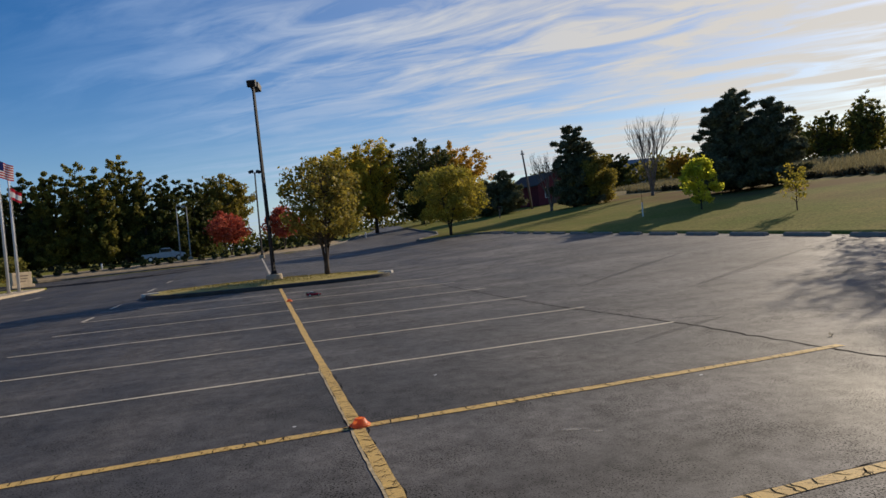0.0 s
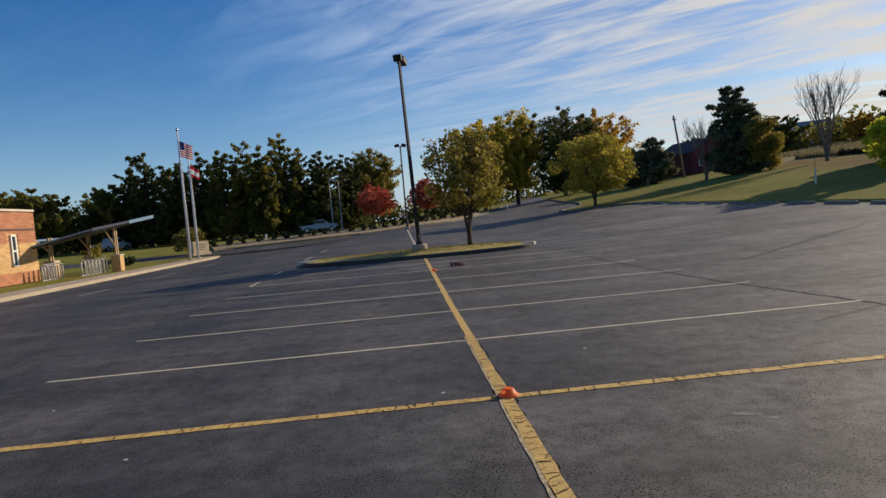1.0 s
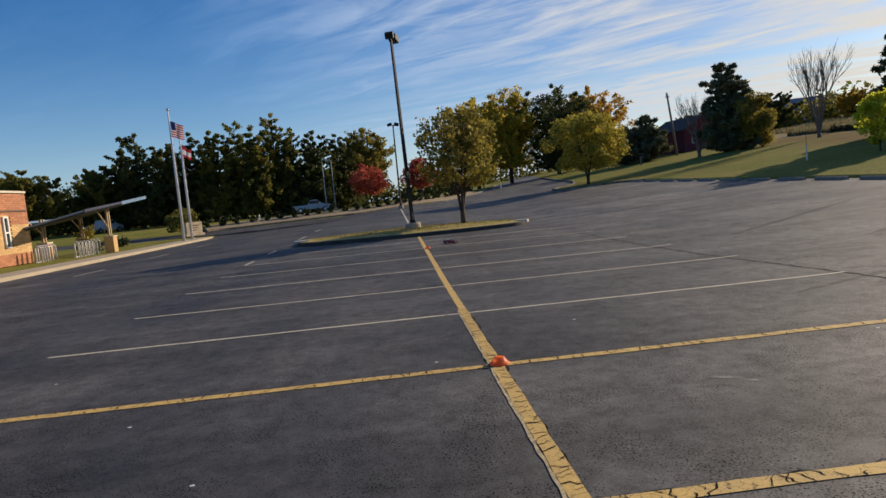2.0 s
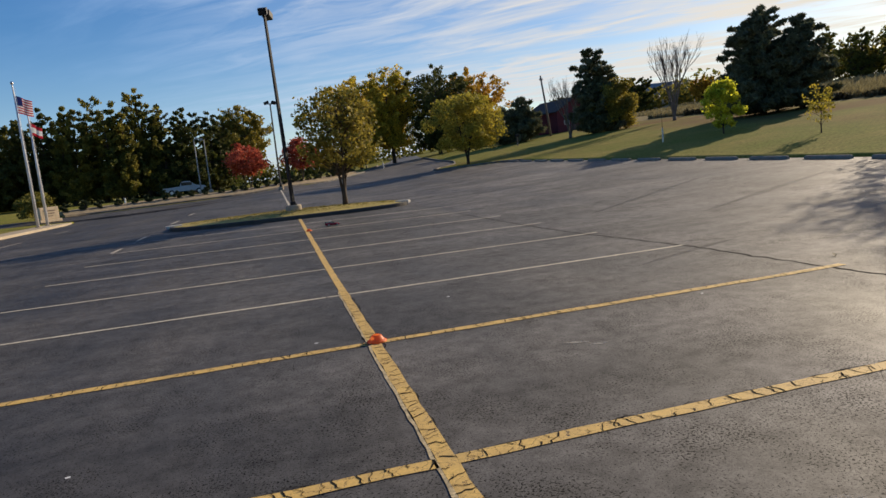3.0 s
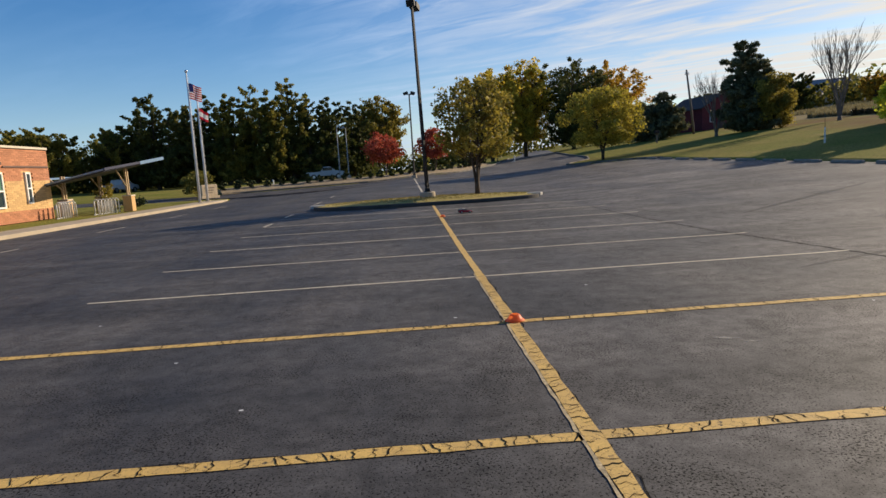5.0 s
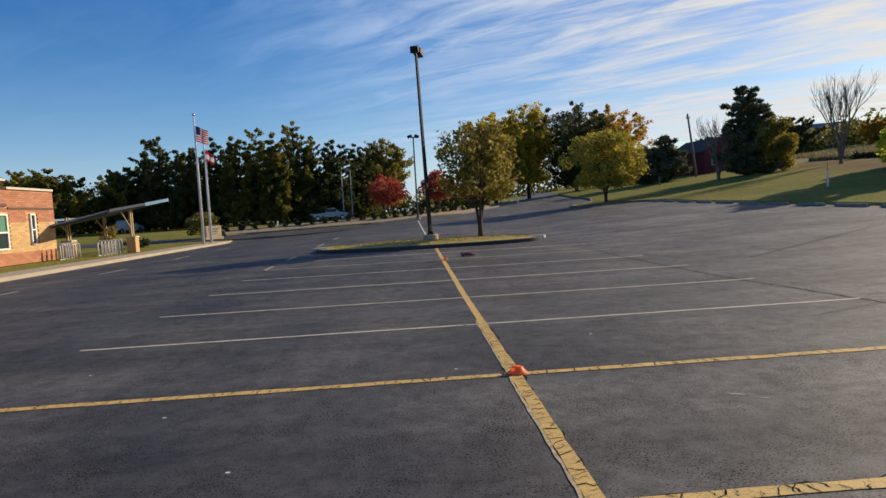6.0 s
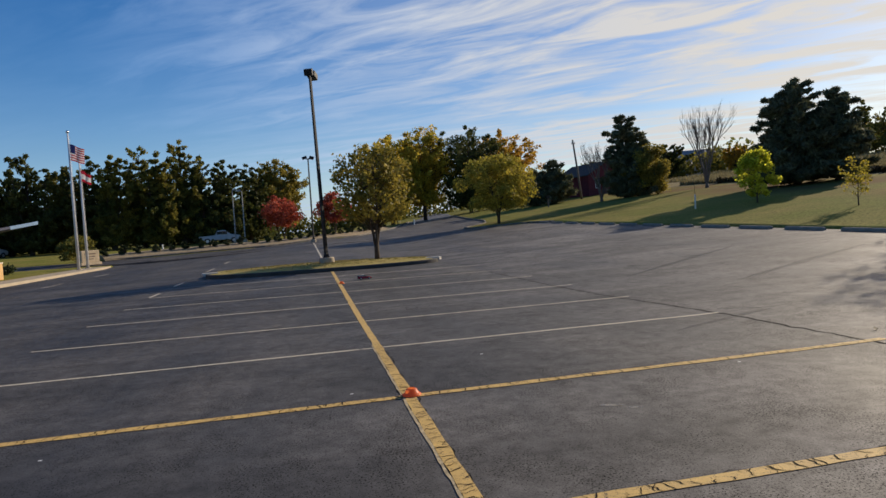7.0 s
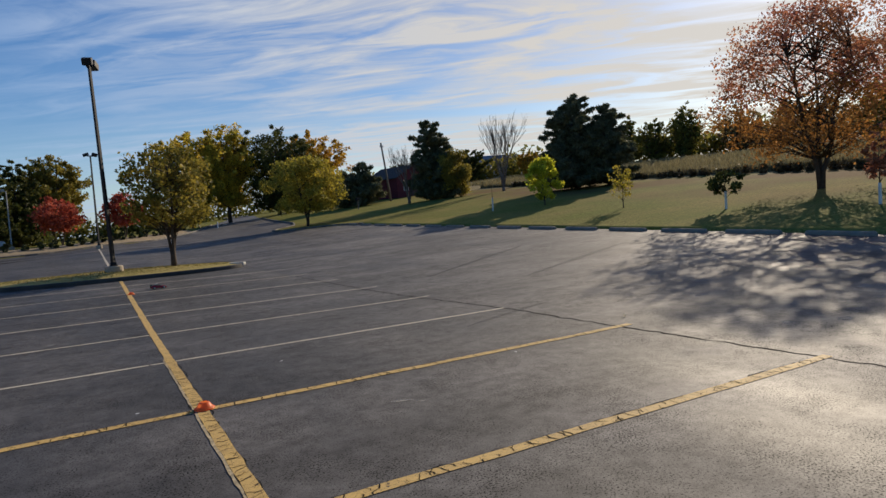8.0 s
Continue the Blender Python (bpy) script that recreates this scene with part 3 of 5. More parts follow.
sweep("kerb", [(x - 0.0, y) for x, y in along(RIGHT, 41.5, 92, 0.5)][::-1], KERB_PROFILE, KERB, label="weathered concrete kerb round the grass point")
sweep("kerb", along(LEFT, 53.0, 100, 0.5), KERB_PROFILE, KERB, label="weathered concrete kerb along the hedge bed")
walk_v = [(-15.4, y) for y in np.arange(-20, 45.1, 1.0)] + [(-15.5, 45.8), (-15.8, 46.4), (-16.4, 46.8)]
sweep("pavement", walk_v, [(0, -0.1), (0, 0.13), (0.02, 0.15), (1.75, 0.15), (1.78, -0.1)], CONCRETE, height=lambda x, y: 0.0, label="pale concrete pavement beside the parking lot")

# wheel stops
S = 2.743


def wheel_stop():
    bm = bmesh.new()
    prof = [(-0.085, 0), (-0.075, 0.09), (-0.045, 0.125), (0.045, 0.125), (0.075, 0.09), (0.085, 0)]
    rings = [[bm.verts.new((px_ * e, yv, h * (0.75 if e < 1 else 1))) for px_, h in prof] for yv, e in ((-0.98, 0.8), (-0.93, 1), (0, 1), (0.93, 1), (0.98, 0.8))]
    for a, b in zip(rings, rings[1:]):
        for i in range(5):
            bm.faces.new((a[i], a[i + 1], b[i + 1], b[i]))
    bm.faces.new(rings[0][::-1]), bm.faces.new(rings[-1])
    return bm


first_stop = None
for i in range(-4, 15):
    yv = 3.85 + i * S
    m = pose(18.0, yv, land(18.0, yv) + 0.002, math.degrees(math.atan(0.0265)), 0, random.uniform(-1.2, 1.2))
    if first_stop is None:
        first_stop = part("wheel_stop", wheel_stop(), STOP_GREY)
        tagged(first_stop, "weathered grey concrete wheel stop before the grass", "wheel stop", "wheel stops along the grass")
        first_stop.matrix_basis = m
    else:
        copy_thing(first_stop, m)


# ---------- painted lines ----------
def stripe(name, x0, y0, x1, y1, width, mat, label, seed=0, step=0.25):
    rng = random.Random(seed)
    d = Vector((x1 - x0, y1 - y0))
    n = max(2, int(d.length / step))
    side = Vector((-d.y, d.x)).normalized()
    verts, faces = [], []
    for i in range(n + 1):
        c = Vector((x0, y0)) + d * (i / n)
        for s in (-1, 1):
            p = c + side * s * (width / 2 + rng.uniform(-0.008, 0.008))
            verts.append((p.x, p.y, land(p.x, p.y) + 0.005))
    for i in range(n):
        faces.append((2 * i, 2 * i + 2, 2 * i + 3, 2 * i + 1))
    return tagged(link(name, verts, faces, mat), label, "painted line", kind="structure")


stripe("line_spine", 0, -9, 0, 19.0, 0.112, YELLOW, "thick crackled yellow centre line of the bays", 1, 0.2)
stripe("line_spine", -0.1, 23.4, -0.3, 54, 0.11, WHITE_LINE, "faded line beyond the grass island", 2)
for i in range(-3, 7):
    wd = 0.115 if i < 1 else 0.076
    mt = YELLOW if i < 1 else WHITE_LINE
    lb = "crackled yellow parking bay line" if i < 1 else "faded pale parking bay line"
    stripe("line_bay", -5.5, i * S, -0.065, i * S, wd, mt, lb, 10 + i)
    stripe("line_bay", 0.06, i * S, (5.72 if i < 1 else 5.5 - 0.04 * i), i * S, wd, mt, lb, 30 + i)
for y0 in (3.6, 10.2, 17.2, 24.2, 31.2):
    stripe("line_lane", -12.25, y0, -12.2, y0 + 2.3, 0.1, WHITE_LINE, "faded short lane line", int(y0))
for y0, y1 in ((13.9, 15.0), (17.4, 18.9), (25.0, 27.2), (31.5, 33.6)):
    stripe("line_lane", -5.55, y0, -5.5, y1, 0.1, WHITE_LINE, "faded short line beside the bays", int(y0) + 50)
stripe("line_edge", -0.071, -8.9, -0.071, 3.0, 0.022, PALE_EDGE, "pale edge of an older line beside the yellow", 99, 0.12)


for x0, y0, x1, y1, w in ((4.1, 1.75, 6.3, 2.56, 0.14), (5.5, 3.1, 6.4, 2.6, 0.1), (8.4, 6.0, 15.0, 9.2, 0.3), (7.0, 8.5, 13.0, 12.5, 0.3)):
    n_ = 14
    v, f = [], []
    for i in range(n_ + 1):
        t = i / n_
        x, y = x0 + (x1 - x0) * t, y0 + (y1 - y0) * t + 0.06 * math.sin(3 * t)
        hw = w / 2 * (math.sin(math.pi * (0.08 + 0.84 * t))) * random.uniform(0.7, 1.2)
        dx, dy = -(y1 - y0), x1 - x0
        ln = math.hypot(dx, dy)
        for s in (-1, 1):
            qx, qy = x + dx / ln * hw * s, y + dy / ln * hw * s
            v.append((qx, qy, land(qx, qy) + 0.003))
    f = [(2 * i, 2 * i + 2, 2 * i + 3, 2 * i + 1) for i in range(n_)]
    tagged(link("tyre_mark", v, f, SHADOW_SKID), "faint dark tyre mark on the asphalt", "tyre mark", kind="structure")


# ---------- cracks, stains ----------
def crack(points, width, seed):
    rng = random.Random(seed)
    verts, faces = [], []
    pts = []
    for (ax, ay), (bx, by) in zip(points, points[1:]):
        n = max(2, int(math.hypot(bx - ax, by - ay) / 0.12))
        for i in range(n):
            t = i / n
            pts.append((ax + (bx - ax) * t + rng.gauss(0, 0.018), ay + (by - ay) * t + rng.gauss(0, 0.018)))
    for i, (x, y) in enumerate(pts):
        a, b = pts[max(0, i - 1)], pts[min(len(pts) - 1, i + 1)]
        d = Vector((b[0] - a[0], b[1] - a[1])).normalized()
        w = width * rng.uniform(0.35, 1.2)
        for s in (-1, 1):
            qx, qy = x - d.y * w * s / 2, y + d.x * w * s / 2
            verts.append((qx, qy, land(qx, qy) + 0.0035))
    for i in range(len(pts) - 1):
        faces.append((2 * i, 2 * i + 1, 2 * i + 3, 2 * i + 2))
    return tagged(link("crack", verts, faces, CRACK_FILL), "dark crack running across the asphalt", "crack", kind="structure")


crack([(5.55, -12), (5.7, -4), (5.62, -2.7), (5.5, 0.2), (5.45, 2.6), (5.1, 6), (4.9, 9), (4.8, 14)], 0.04, 1)
for i, s in enumerate((-1, 1)):
    crack([(s * 0.052, -8), (s * 0.055, -3), (s * 0.053, -1), (s * 0.055, 2.6)], 0.013, 5 + i)
    for k in (-2, -1, 0):
        crack([(s * 0.08, k * S + 0.052), (s * 2.5, k * S + 0.056), (s * 5.4, k * S + 0.054)], 0.013, 15 + i + 3 * k)


def cross_cracks(x0, y0, x1, y1, width, seed):
    """Short cracks across an old painted line, joined into one mesh."""
    rng = random.Random(seed)
    d = Vector((x1 - x0, y1 - y0))
    ln = d.length
    d.normalize()
    side = Vector((-d.y, d.x))
    v, f = [], []
    s = 0.1
    while s < ln:
        lean, span = rng.gauss(0.012, 0.05), rng.choice((1.0, 1.0, 0.8, 0.6, 0.4))
        w = rng.uniform(0.004, 0.013)
        start = rng.choice((-1, 1))
        pts = []
        for k in range(5):
            t = k / 4
            c = Vector((x0, y0)) + d * (s + lean * t + rng.gauss(0, 0.011)) + side * (start * width * (0.55 - 1.1 * t * span))
            pts.append(c)
        o = len(v)
        for k, c in enumerate(pts):
            ww = w * (0.4 if k in (0, 4) else 1) / 2
            for q in (-1, 1):
                p = c + d * ww * q
                v.append((p.x, p.y, land(p.x, p.y) + 0.0075))
        for k in range(4):
            f.append((o + 2 * k, o + 2 * k + 1, o + 2 * k + 3, o + 2 * k + 2))
        s += rng.uniform(0.03, 0.15)
    return tagged(link("paint_crack", v, f, CRACK_FILL), "fine cracks across the old yellow paint", "crack", kind="stuff")


cross_cracks(0, -8, 0, 3, 0.112, 61)
for k in (-2, -1, 0):
    cross_cracks(-5.4, k * S, -0.06, k * S, 0.115, 62 + k)
    cross_cracks(0.06, k * S, 5.6, k * S, 0.115, 72 + k)


def blot(x, y, rx, ry, mat, seed, label, turn=0.0):
    """An irregular patch lying on the asphalt."""
    rng = random.Random(seed)
    n = 26
    verts = [(x, y, land(x, y) + 0.003)]
    for k in range(n):
        t = 2 * math.pi * k / n
        r = 0.55 + 0.45 * noise.noise((math.cos(t) * 1.4 + seed, math.sin(t) * 1.4, 3)) + rng.uniform(-0.08, 0.08) + 0.35
        dx, dy = math.cos(t) * rx * r, math.sin(t) * ry * r
        c, s = math.cos(radians(turn)), math.sin(radians(turn))
        qx, qy = x + dx * c - dy * s, y + dx * s + dy * c
        verts.append((qx, qy, land(qx, qy) + 0.003))
    faces = [(0, k + 1, (k + 1) % n + 1) for k in range(n)]
    return tagged(link("stain", verts, faces, mat), label, "stain", kind="structure")


def stain(x, y, rx, ry, turn):
    """A soft-edged dried patch on the asphalt, its rim thinning out."""
    n = 20
    v = [(0, 0, 0)] + [(math.cos(2 * math.pi * k / n), math.sin(2 * math.pi * k / n), 0) for k in range(n)]
    ob = link("stain", v, [(0, k + 1, (k + 1) % n + 1) for k in range(n)], STAIN)
    ob.matrix_basis = pose(x, y, land(x, y) + 0.004, 0, 0, turn) @ Matrix.Diagonal((rx, ry, 1, 1))
    return tagged(ob, "pale dried stain on the asphalt", "stain", kind="structure")


for x, y, rx, ry, turn in ((1.53, -3.95, 0.15, 0.10, 15), (1.96, -4.19, 0.14, 0.075, -10), (1.58, -4.19, 0.12, 0.09, 30), (1.90, -4.33, 0.12, 0.06, 0), (1.63, -1.08, 0.16, 0.06, -20),
                           (1.78, -1.22, 0.1, 0.04, -15), (7.6, -1.9, 0.2, 0.12, 10), (7.0, -1.5, 0.16, 0.1, 35), (-1.55, 5.9, 0.2, 0.07, 30)):
    stain(x, y, rx, ry, turn)
for i, (x, y) in enumerate(((-0.55, 0.35), (-2.2, -1.9), (-3.1, -0.6), (1.2, 1.6), (-1.7, -3.2), (3.6, -0.2), (-4.6, 1.2))):
    blot(x, y, 0.02, 0.016, FLECK, 90 + i, "tiny white fleck of litter on the asphalt")


# ---------- foliage ----------
def leaves(centres, radii, count, size, rng, flat=0.8, stretch=1.0):
    """Quads scattered in clumps: an array of verts, and faces."""
    centres, radii = np.array(centres), np.array(radii)
    pick = rng.choice(len(centres), count, p=radii ** 2 / (radii ** 2).sum())
    d = rng.normal(size=(count, 3))
    d /= np.linalg.norm(d, axis=1)[:, None]
    r = rng.uniform(0.15, 1.0, count) ** 0.45
    r = np.where(rng.uniform(0, 1, count) < 0.2, r * rng.uniform(1.0, 1.7, count), r)
    p = centres[pick] + d * (r * radii[pick])[:, None] * np.array([1, 1, flat])
    u = rng.normal(size=(count, 3))
    u /= np.linalg.norm(u, axis=1)[:, None]
    v = np.cross(u, rng.normal(size=(count, 3)))
    v /= np.linalg.norm(v, axis=1)[:, None]
    s = size * rng.uniform(0.6, 1.35, count)[:, None]
    u, v = u * s * 0.62 * stretch, v * s * 0.42
    quad = np.stack([p - u, p - v * 0.9 + u * 0.1, p + u, p + v * 0.9 + u * 0.1], axis=1).reshape(-1, 3)
    return quad, np.arange(count * 4).reshape(-1, 4)


def crown_centres(rng, h0, h1, rx, n, shape, cx=0.0, cy=0.0):
    """Clump centres in a crown from h0 to h1, with a given silhouette."""
    out, rad = [], []
    for _ in range(n):
        t = rng.uniform(0.02, 0.98)
        if shape == "round":
            w = math.sqrt(max(0.05, 1 - (2 * t - 0.9) ** 2 / 1.25))
        elif shape == "vase":
            w = 0.45 + 0.6 * math.sin(math.pi * min(1, t * 0.8 + 0.15))
        elif shape == "cone":
            w = (1 - t) ** 0.8 * (0.9 + 0.1 * math.sin(t * 20)) + 0.05
        elif shape == "tall":
            w = 0.8 + 0.2 * math.sin(math.pi * t * 2) if t < 0.74 else 0.75 * (1 - t) / 0.26 + 0.15
        else:
            w = 1 - 0.55 * t
        a = rng.uniform(0, 2 * math.pi)
        r = rx * w * math.sqrt(rng.uniform(0.05, 1.0)) * 0.9
        lump = 1 + 0.25 * noise.noise((math.cos(a) * 1.5 + cx * 0.37, math.sin(a) * 1.5 + cy * 0.71, t * 3))
        out.append((r * lump * math.cos(a), r * lump * math.sin(a), h0 + (h1 - h0) * t))
        rad.append(rx * (rng.uniform(0.11, 0.24) if shape == "tall" else rng.uniform(0.14, 0.32)) * (0.6 + 0.5 * w))
    return out, rad


def tree(name, x, y, height, rx, base, shape, leaf, n_leaf, size, label, seed, trunk=0.12, bark=None, stems=1, clumps=60, group="", category="tree", limb_share=0.5, flat=0.85, lift=LAWN, lean=0.0, single_limbs=False, low_leaf=None, low_share=0.4, fluff=1.0):
    rng = np.random.default_rng(seed)
    z = land(x, y) + lift - 0.03
    e = thing(name, x, y, z, label, category, group)
    cen, rad = crown_centres(rng, base, height, rx, clumps, shape, x, y)
    rad = [q * fluff for q in rad]
    specs, tops = [], []
    for s in range(stems):
        a = 2 * math.pi * s / max(1, stems) + 0.6
        spread = 0.0 if stems == 1 else rx * 0.35
        top = Vector((spread * math.cos(a) + lean, spread * math.sin(a), base + (height - base) * 0.72))
        pts = [Vector((0.05 * math.cos(a), 0.05 * math.sin(a), -0.15))]
        for k in (0.12, 0.3, 0.55, 0.8, 1.0):
            pts.append(Vector((top.x * k ** 1.3 + rng.normal() * 0.03 * rx * k, top.y * k ** 1.3 + rng.normal() * 0.03 * rx * k, top.z * k)))
        r = trunk / math.sqrt(stems)
        specs.append((pts, [r * 1.35, r * 1.02, r * 0.9, r * 0.68, r * 0.4, r * 0.12], 9))
        tops.append((pts, r))
    v, f = tubes(specs)
    tr = link("trunk", v, f, bark or BARK, e, smooth=True)
    limbs = []
    for i, c in enumerate(cen):
        if rng.uniform() > limb_share:
            continue
        pts, r = tops[i % len(tops)]
        c = Vector(c)
        t0 = min(0.92, max(0.3, (c.z - 0.35 * math.hypot(c.x, c.y)) / max(0.1, pts[-1].z)))
        k = t0 * 5 - 0.0
        q = min(4, max(1, int(k)))
        start = pts[q].lerp(pts[q + 1], min(1, max(0, k - q)))
        mid = start.lerp(c, 0.5) + Vector((0, 0, 0.06 * rx))
        limbs.append(([start, mid, c], [r * 0.42, r * 0.24, r * 0.06], 5))
    if single_limbs:
        for spec in limbs:
            v, f = tube(*spec)
            link("limb", v, f, bark or BARK, e, smooth=True)
    elif limbs:
        v, f = tubes(limbs)
        tagged(link("branchwork", v, f, bark or BARK, e, smooth=True), kind="stuff")
    if n_leaf:
        v, f = leaves(cen, rad, n_leaf, size, rng, flat)
        zz = v[::4, 2] + rng.normal(size=n_leaf) * (height - base) * 0.07
        link("crown", v, f, [leaf, low_leaf or leaf], e, index=(zz < base + (height - base) * low_share).astype(int).tolist())
    return e


def spire_tree(name, x, y, height, rx, base, leaf, n_leaf, size, label, seed, leaders=5, slim=0.5, rounded=False, trunk=0.28, group=""):
    """A tall broadleaf with several rising leaders, each a ragged plume, and gaps between them."""
    rng = np.random.default_rng(seed)
    e = thing(name, x, y, land(x, y) + LAWN - 0.05, label, "tree", group)
    v, f = tube([(0, 0, -0.2), (0.05, 0, base + height * 0.2), (0, 0.05, height * 0.55)], [trunk * 1.2, trunk * 0.9, trunk * 0.4], 9)
    link("trunk", v, f, BARK, e, smooth=True)
    cen, rad, limbs = [], [], []
    for q in range(leaders):
        a0 = 2 * math.pi * q / max(1, leaders - 1) + rng.uniform(-0.4, 0.4)
        d = 0.0 if q == 0 else rx * (rng.uniform(0.45, 0.82) if rounded else rng.uniform(0.30, 0.62))
        ox, oy = d * math.cos(a0), d * math.sin(a0)
        top = height * (1.0 if q == 0 else rng.uniform(0.78, 0.97))
        limbs.append(([(0, 0, base + height * 0.05), (ox * 0.75, oy * 0.75, top * 0.5), (ox, oy, top * 0.97)], [trunk * 0.5, trunk * 0.28, 0.03], 6))
        w = rx * slim * rng.uniform(0.8, 1.2)
        tiers = max(5, int((top - base) / 0.8))
        for i in range(tiers):
            t = i / (tiers - 1)
            zz = base + (top - base) * t
            cx, cy = ox * min(1.0, 0.45 + t), oy * min(1.0, 0.45 + t)
            prof = math.sqrt(max(0.04, 1 - (2 * t - 0.85) ** 2 / 1.35)) if rounded else 0.20 + 0.85 * (1 - t) ** 0.5
            for b in range(max(2, int(4 * (1 - t) + 2.5))):
                a = rng.uniform(0, 2 * math.pi)
                ln = w * prof * rng.uniform(0.35, 1.2)
                tip = (cx + ln * math.cos(a), cy + ln * math.sin(a), min(zz + ln * rng.uniform(0.25, 0.8), top + 0.3))
                limbs.append(([(cx, cy, zz - 0.15), tip], [0.05, 0.012], 4))
                for s in (0.3, 0.5, 0.68, 0.84, 1.0):
                    cen.append((cx + (tip[0] - cx) * s, cy + (tip[1] - cy) * s, zz + (tip[2] - zz) * s))
                    rad.append((rng.uniform(0.22, 0.52) if rounded else rng.uniform(0.14, 0.42)) * (0.6 + 0.4 * prof) * height / 12.0)
    v, f = tubes(limbs)
    tagged(link("branchwork", v, f, BARK, e), kind="stuff")
    v, f = leaves(cen, rad, n_leaf, size, rng, 0.95)
    link("crown", v, f, leaf, e)
    return e


def bush(name, x, y, height, rx, leaf, n, size, label, seed, group="", lift=LAWN, clumps=24):
    rng = np.random.default_rng(seed)
    e = thing(name, x, y, land(x, y) + lift - 0.03, label, "shrub", group)
    cen, rad = crown_centres(rng, height * 0.12, height * 0.85, rx, clumps, "round", x, y)
    v, f = tubes([([(0, 0, -0.1), (c[0] * 0.4, c[1] * 0.4, c[2] * 0.5), c], [0.03, 0.02, 0.008], 5) for c in cen[:8]])
    tagged(link("stem", v, f, BARK, e), kind="stuff")
    v, f = leaves(cen, rad, n, size, rng)
    link("crown", v, f, leaf, e)
    return e


# ---------- grass island with its lamp and tree ----------
def island_outline(n=72, x0=-4.95, x1=4.6, yc=21.05, half=2.15):
    pts, cx, hx = [], (x0 + x1) / 2, (x1 - x0) / 2
    for k in range(n):
        t = 2 * math.pi * k / n
        c, s = math.cos(t), math.sin(t)
        pts.append((cx + hx * math.copysign(abs(c) ** 0.75, c), yc + half * math.copysign(abs(s) ** 0.6, s)))
    return pts


ring = island_outline()
isl = thing("grass_island", -0.15, 21.05, 0, "kerbed grass island in the parking lot", "grass island", kind="structure")


def isl_link(ob):
    ob.matrix_parent_inverse = isl.matrix_basis.inverted()
    return ob


isl_link(sweep("kerb", ring, KERB_PROFILE, DARK_KERB, parent=isl, closed=True))
verts = [(-0.15, 21.05, land(0, 21.05) + 0.24)]
for s in (0.35, 0.7, 0.975):
    for x, y in ring:
        qx, qy = -0.15 + (x + 0.15) * s, 21.05 + (y - 21.05) * s
        verts.append((qx, qy, land(qx, qy) + 0.13 + 0.11 * (1 - s ** 2) + 0.012 * noise.noise((qx * 2, qy * 2, 0))))
n = len(ring)
faces = [(0, 1 + k, 1 + (k + 1) % n) for k in range(n)]
for r in range(2):
    for k in range(n):
        a, b = 1 + r * n + k, 1 + r * n + (k + 1) % n
        faces.append((a, a + n, b + n, b))
isl_link(link("turf", verts, faces, TURF, isl, "short yellowing turf"))
for x0, y0, turn in ((-4.8, 20.75, 20), (4.4, 20.5, -35)):
    p_ = part("white_kerb_nose", box(0.62, 0.26, 0.13, (0, 0, 0), 0.04), WHITE_KERB, isl, "white painted kerb nose")
    p_.matrix_parent_inverse = isl.matrix_basis.inverted()
    p_.matrix_basis = pose(x0, y0, land(x0, y0) + 0.06, 0, 0, turn)

rng_t = np.random.default_rng(5)
v, f = [], []
for k in range(3800):
    t, r = rng_t.uniform(0, 2 * math.pi), math.sqrt(rng_t.uniform(0, 1)) * 0.95
    x, y = -0.15 + 4.5 * r * math.cos(t), 21.05 + 1.95 * r * math.sin(t)
    z = land(x, y) + 0.13 + 0.11 * (1 - r * r)
    a, h = rng_t.uniform(0, 6.28), rng_t.uniform(0.03, 0.08)
    dx, dy = math.cos(a) * 0.012, math.sin(a) * 0.012
    o = len(v)
    v += [(x - dx, y - dy, z - 0.01), (x + dx, y + dy, z - 0.01), (x + rng_t.normal() * 0.02, y + rng_t.normal() * 0.02, z + h)]
    f.append((o, o + 1, o + 2))
tagged(isl_link(link("grass_blades", v, f, GRASS_BLADE, isl)), kind="stuff")


def light_pole(x, y, height, heads, label, lift=0.15, base_h=0.35, foot=0.3, steel=None):
    steel = steel or BLACK_STEEL
    e = thing("street_lamp", x, y, land(x, y) + lift - 0.02, label, "street lamp", "parking lot lamps")
    v, f = tube([(0, 0, -0.1), (0, 0, base_h - 0.04), (0, 0, base_h)], [foot, foot, foot - 0.04], 20)
    link("footing", v, f, CONCRETE, e, "round concrete footing")
    part("base_plate", box(0.3, 0.3, 0.03, (0, 0, base_h), 0.008), steel, e)
    part("base_cover", box(0.22, 0.22, 0.12, (0, 0, base_h + 0.03), 0.02), steel, e)
    v, f = tube([(0, 0, base_h + 0.05), (0, 0, height * 0.5), (0, 0, height)], [0.088, 0.075, 0.06], 4)
    link("pole", v, f, steel, e)
    for a in heads:
        h = box(0.40, 0.34, 0.26, (0, 0, 0), 0.03)
        head = part("lamp_head", h, steel, e, "black floodlight head")
        head.matrix_basis = pose(0, 0, height - 0.12, 0, 0, a) @ pose(0.30, 0, 0.05, 0, 18, 0)
        lens = part("lens", box(0.32, 0.27, 0.012, (0, 0, -0.013)), GLASS, head)
        arm = part("bracket", box(0.22, 0.06, 0.06, (0.12, 0, 0), 0.01), steel, e)
        arm.matrix_basis = pose(0, 0, height - 0.1, 0, 0, a)
    return e


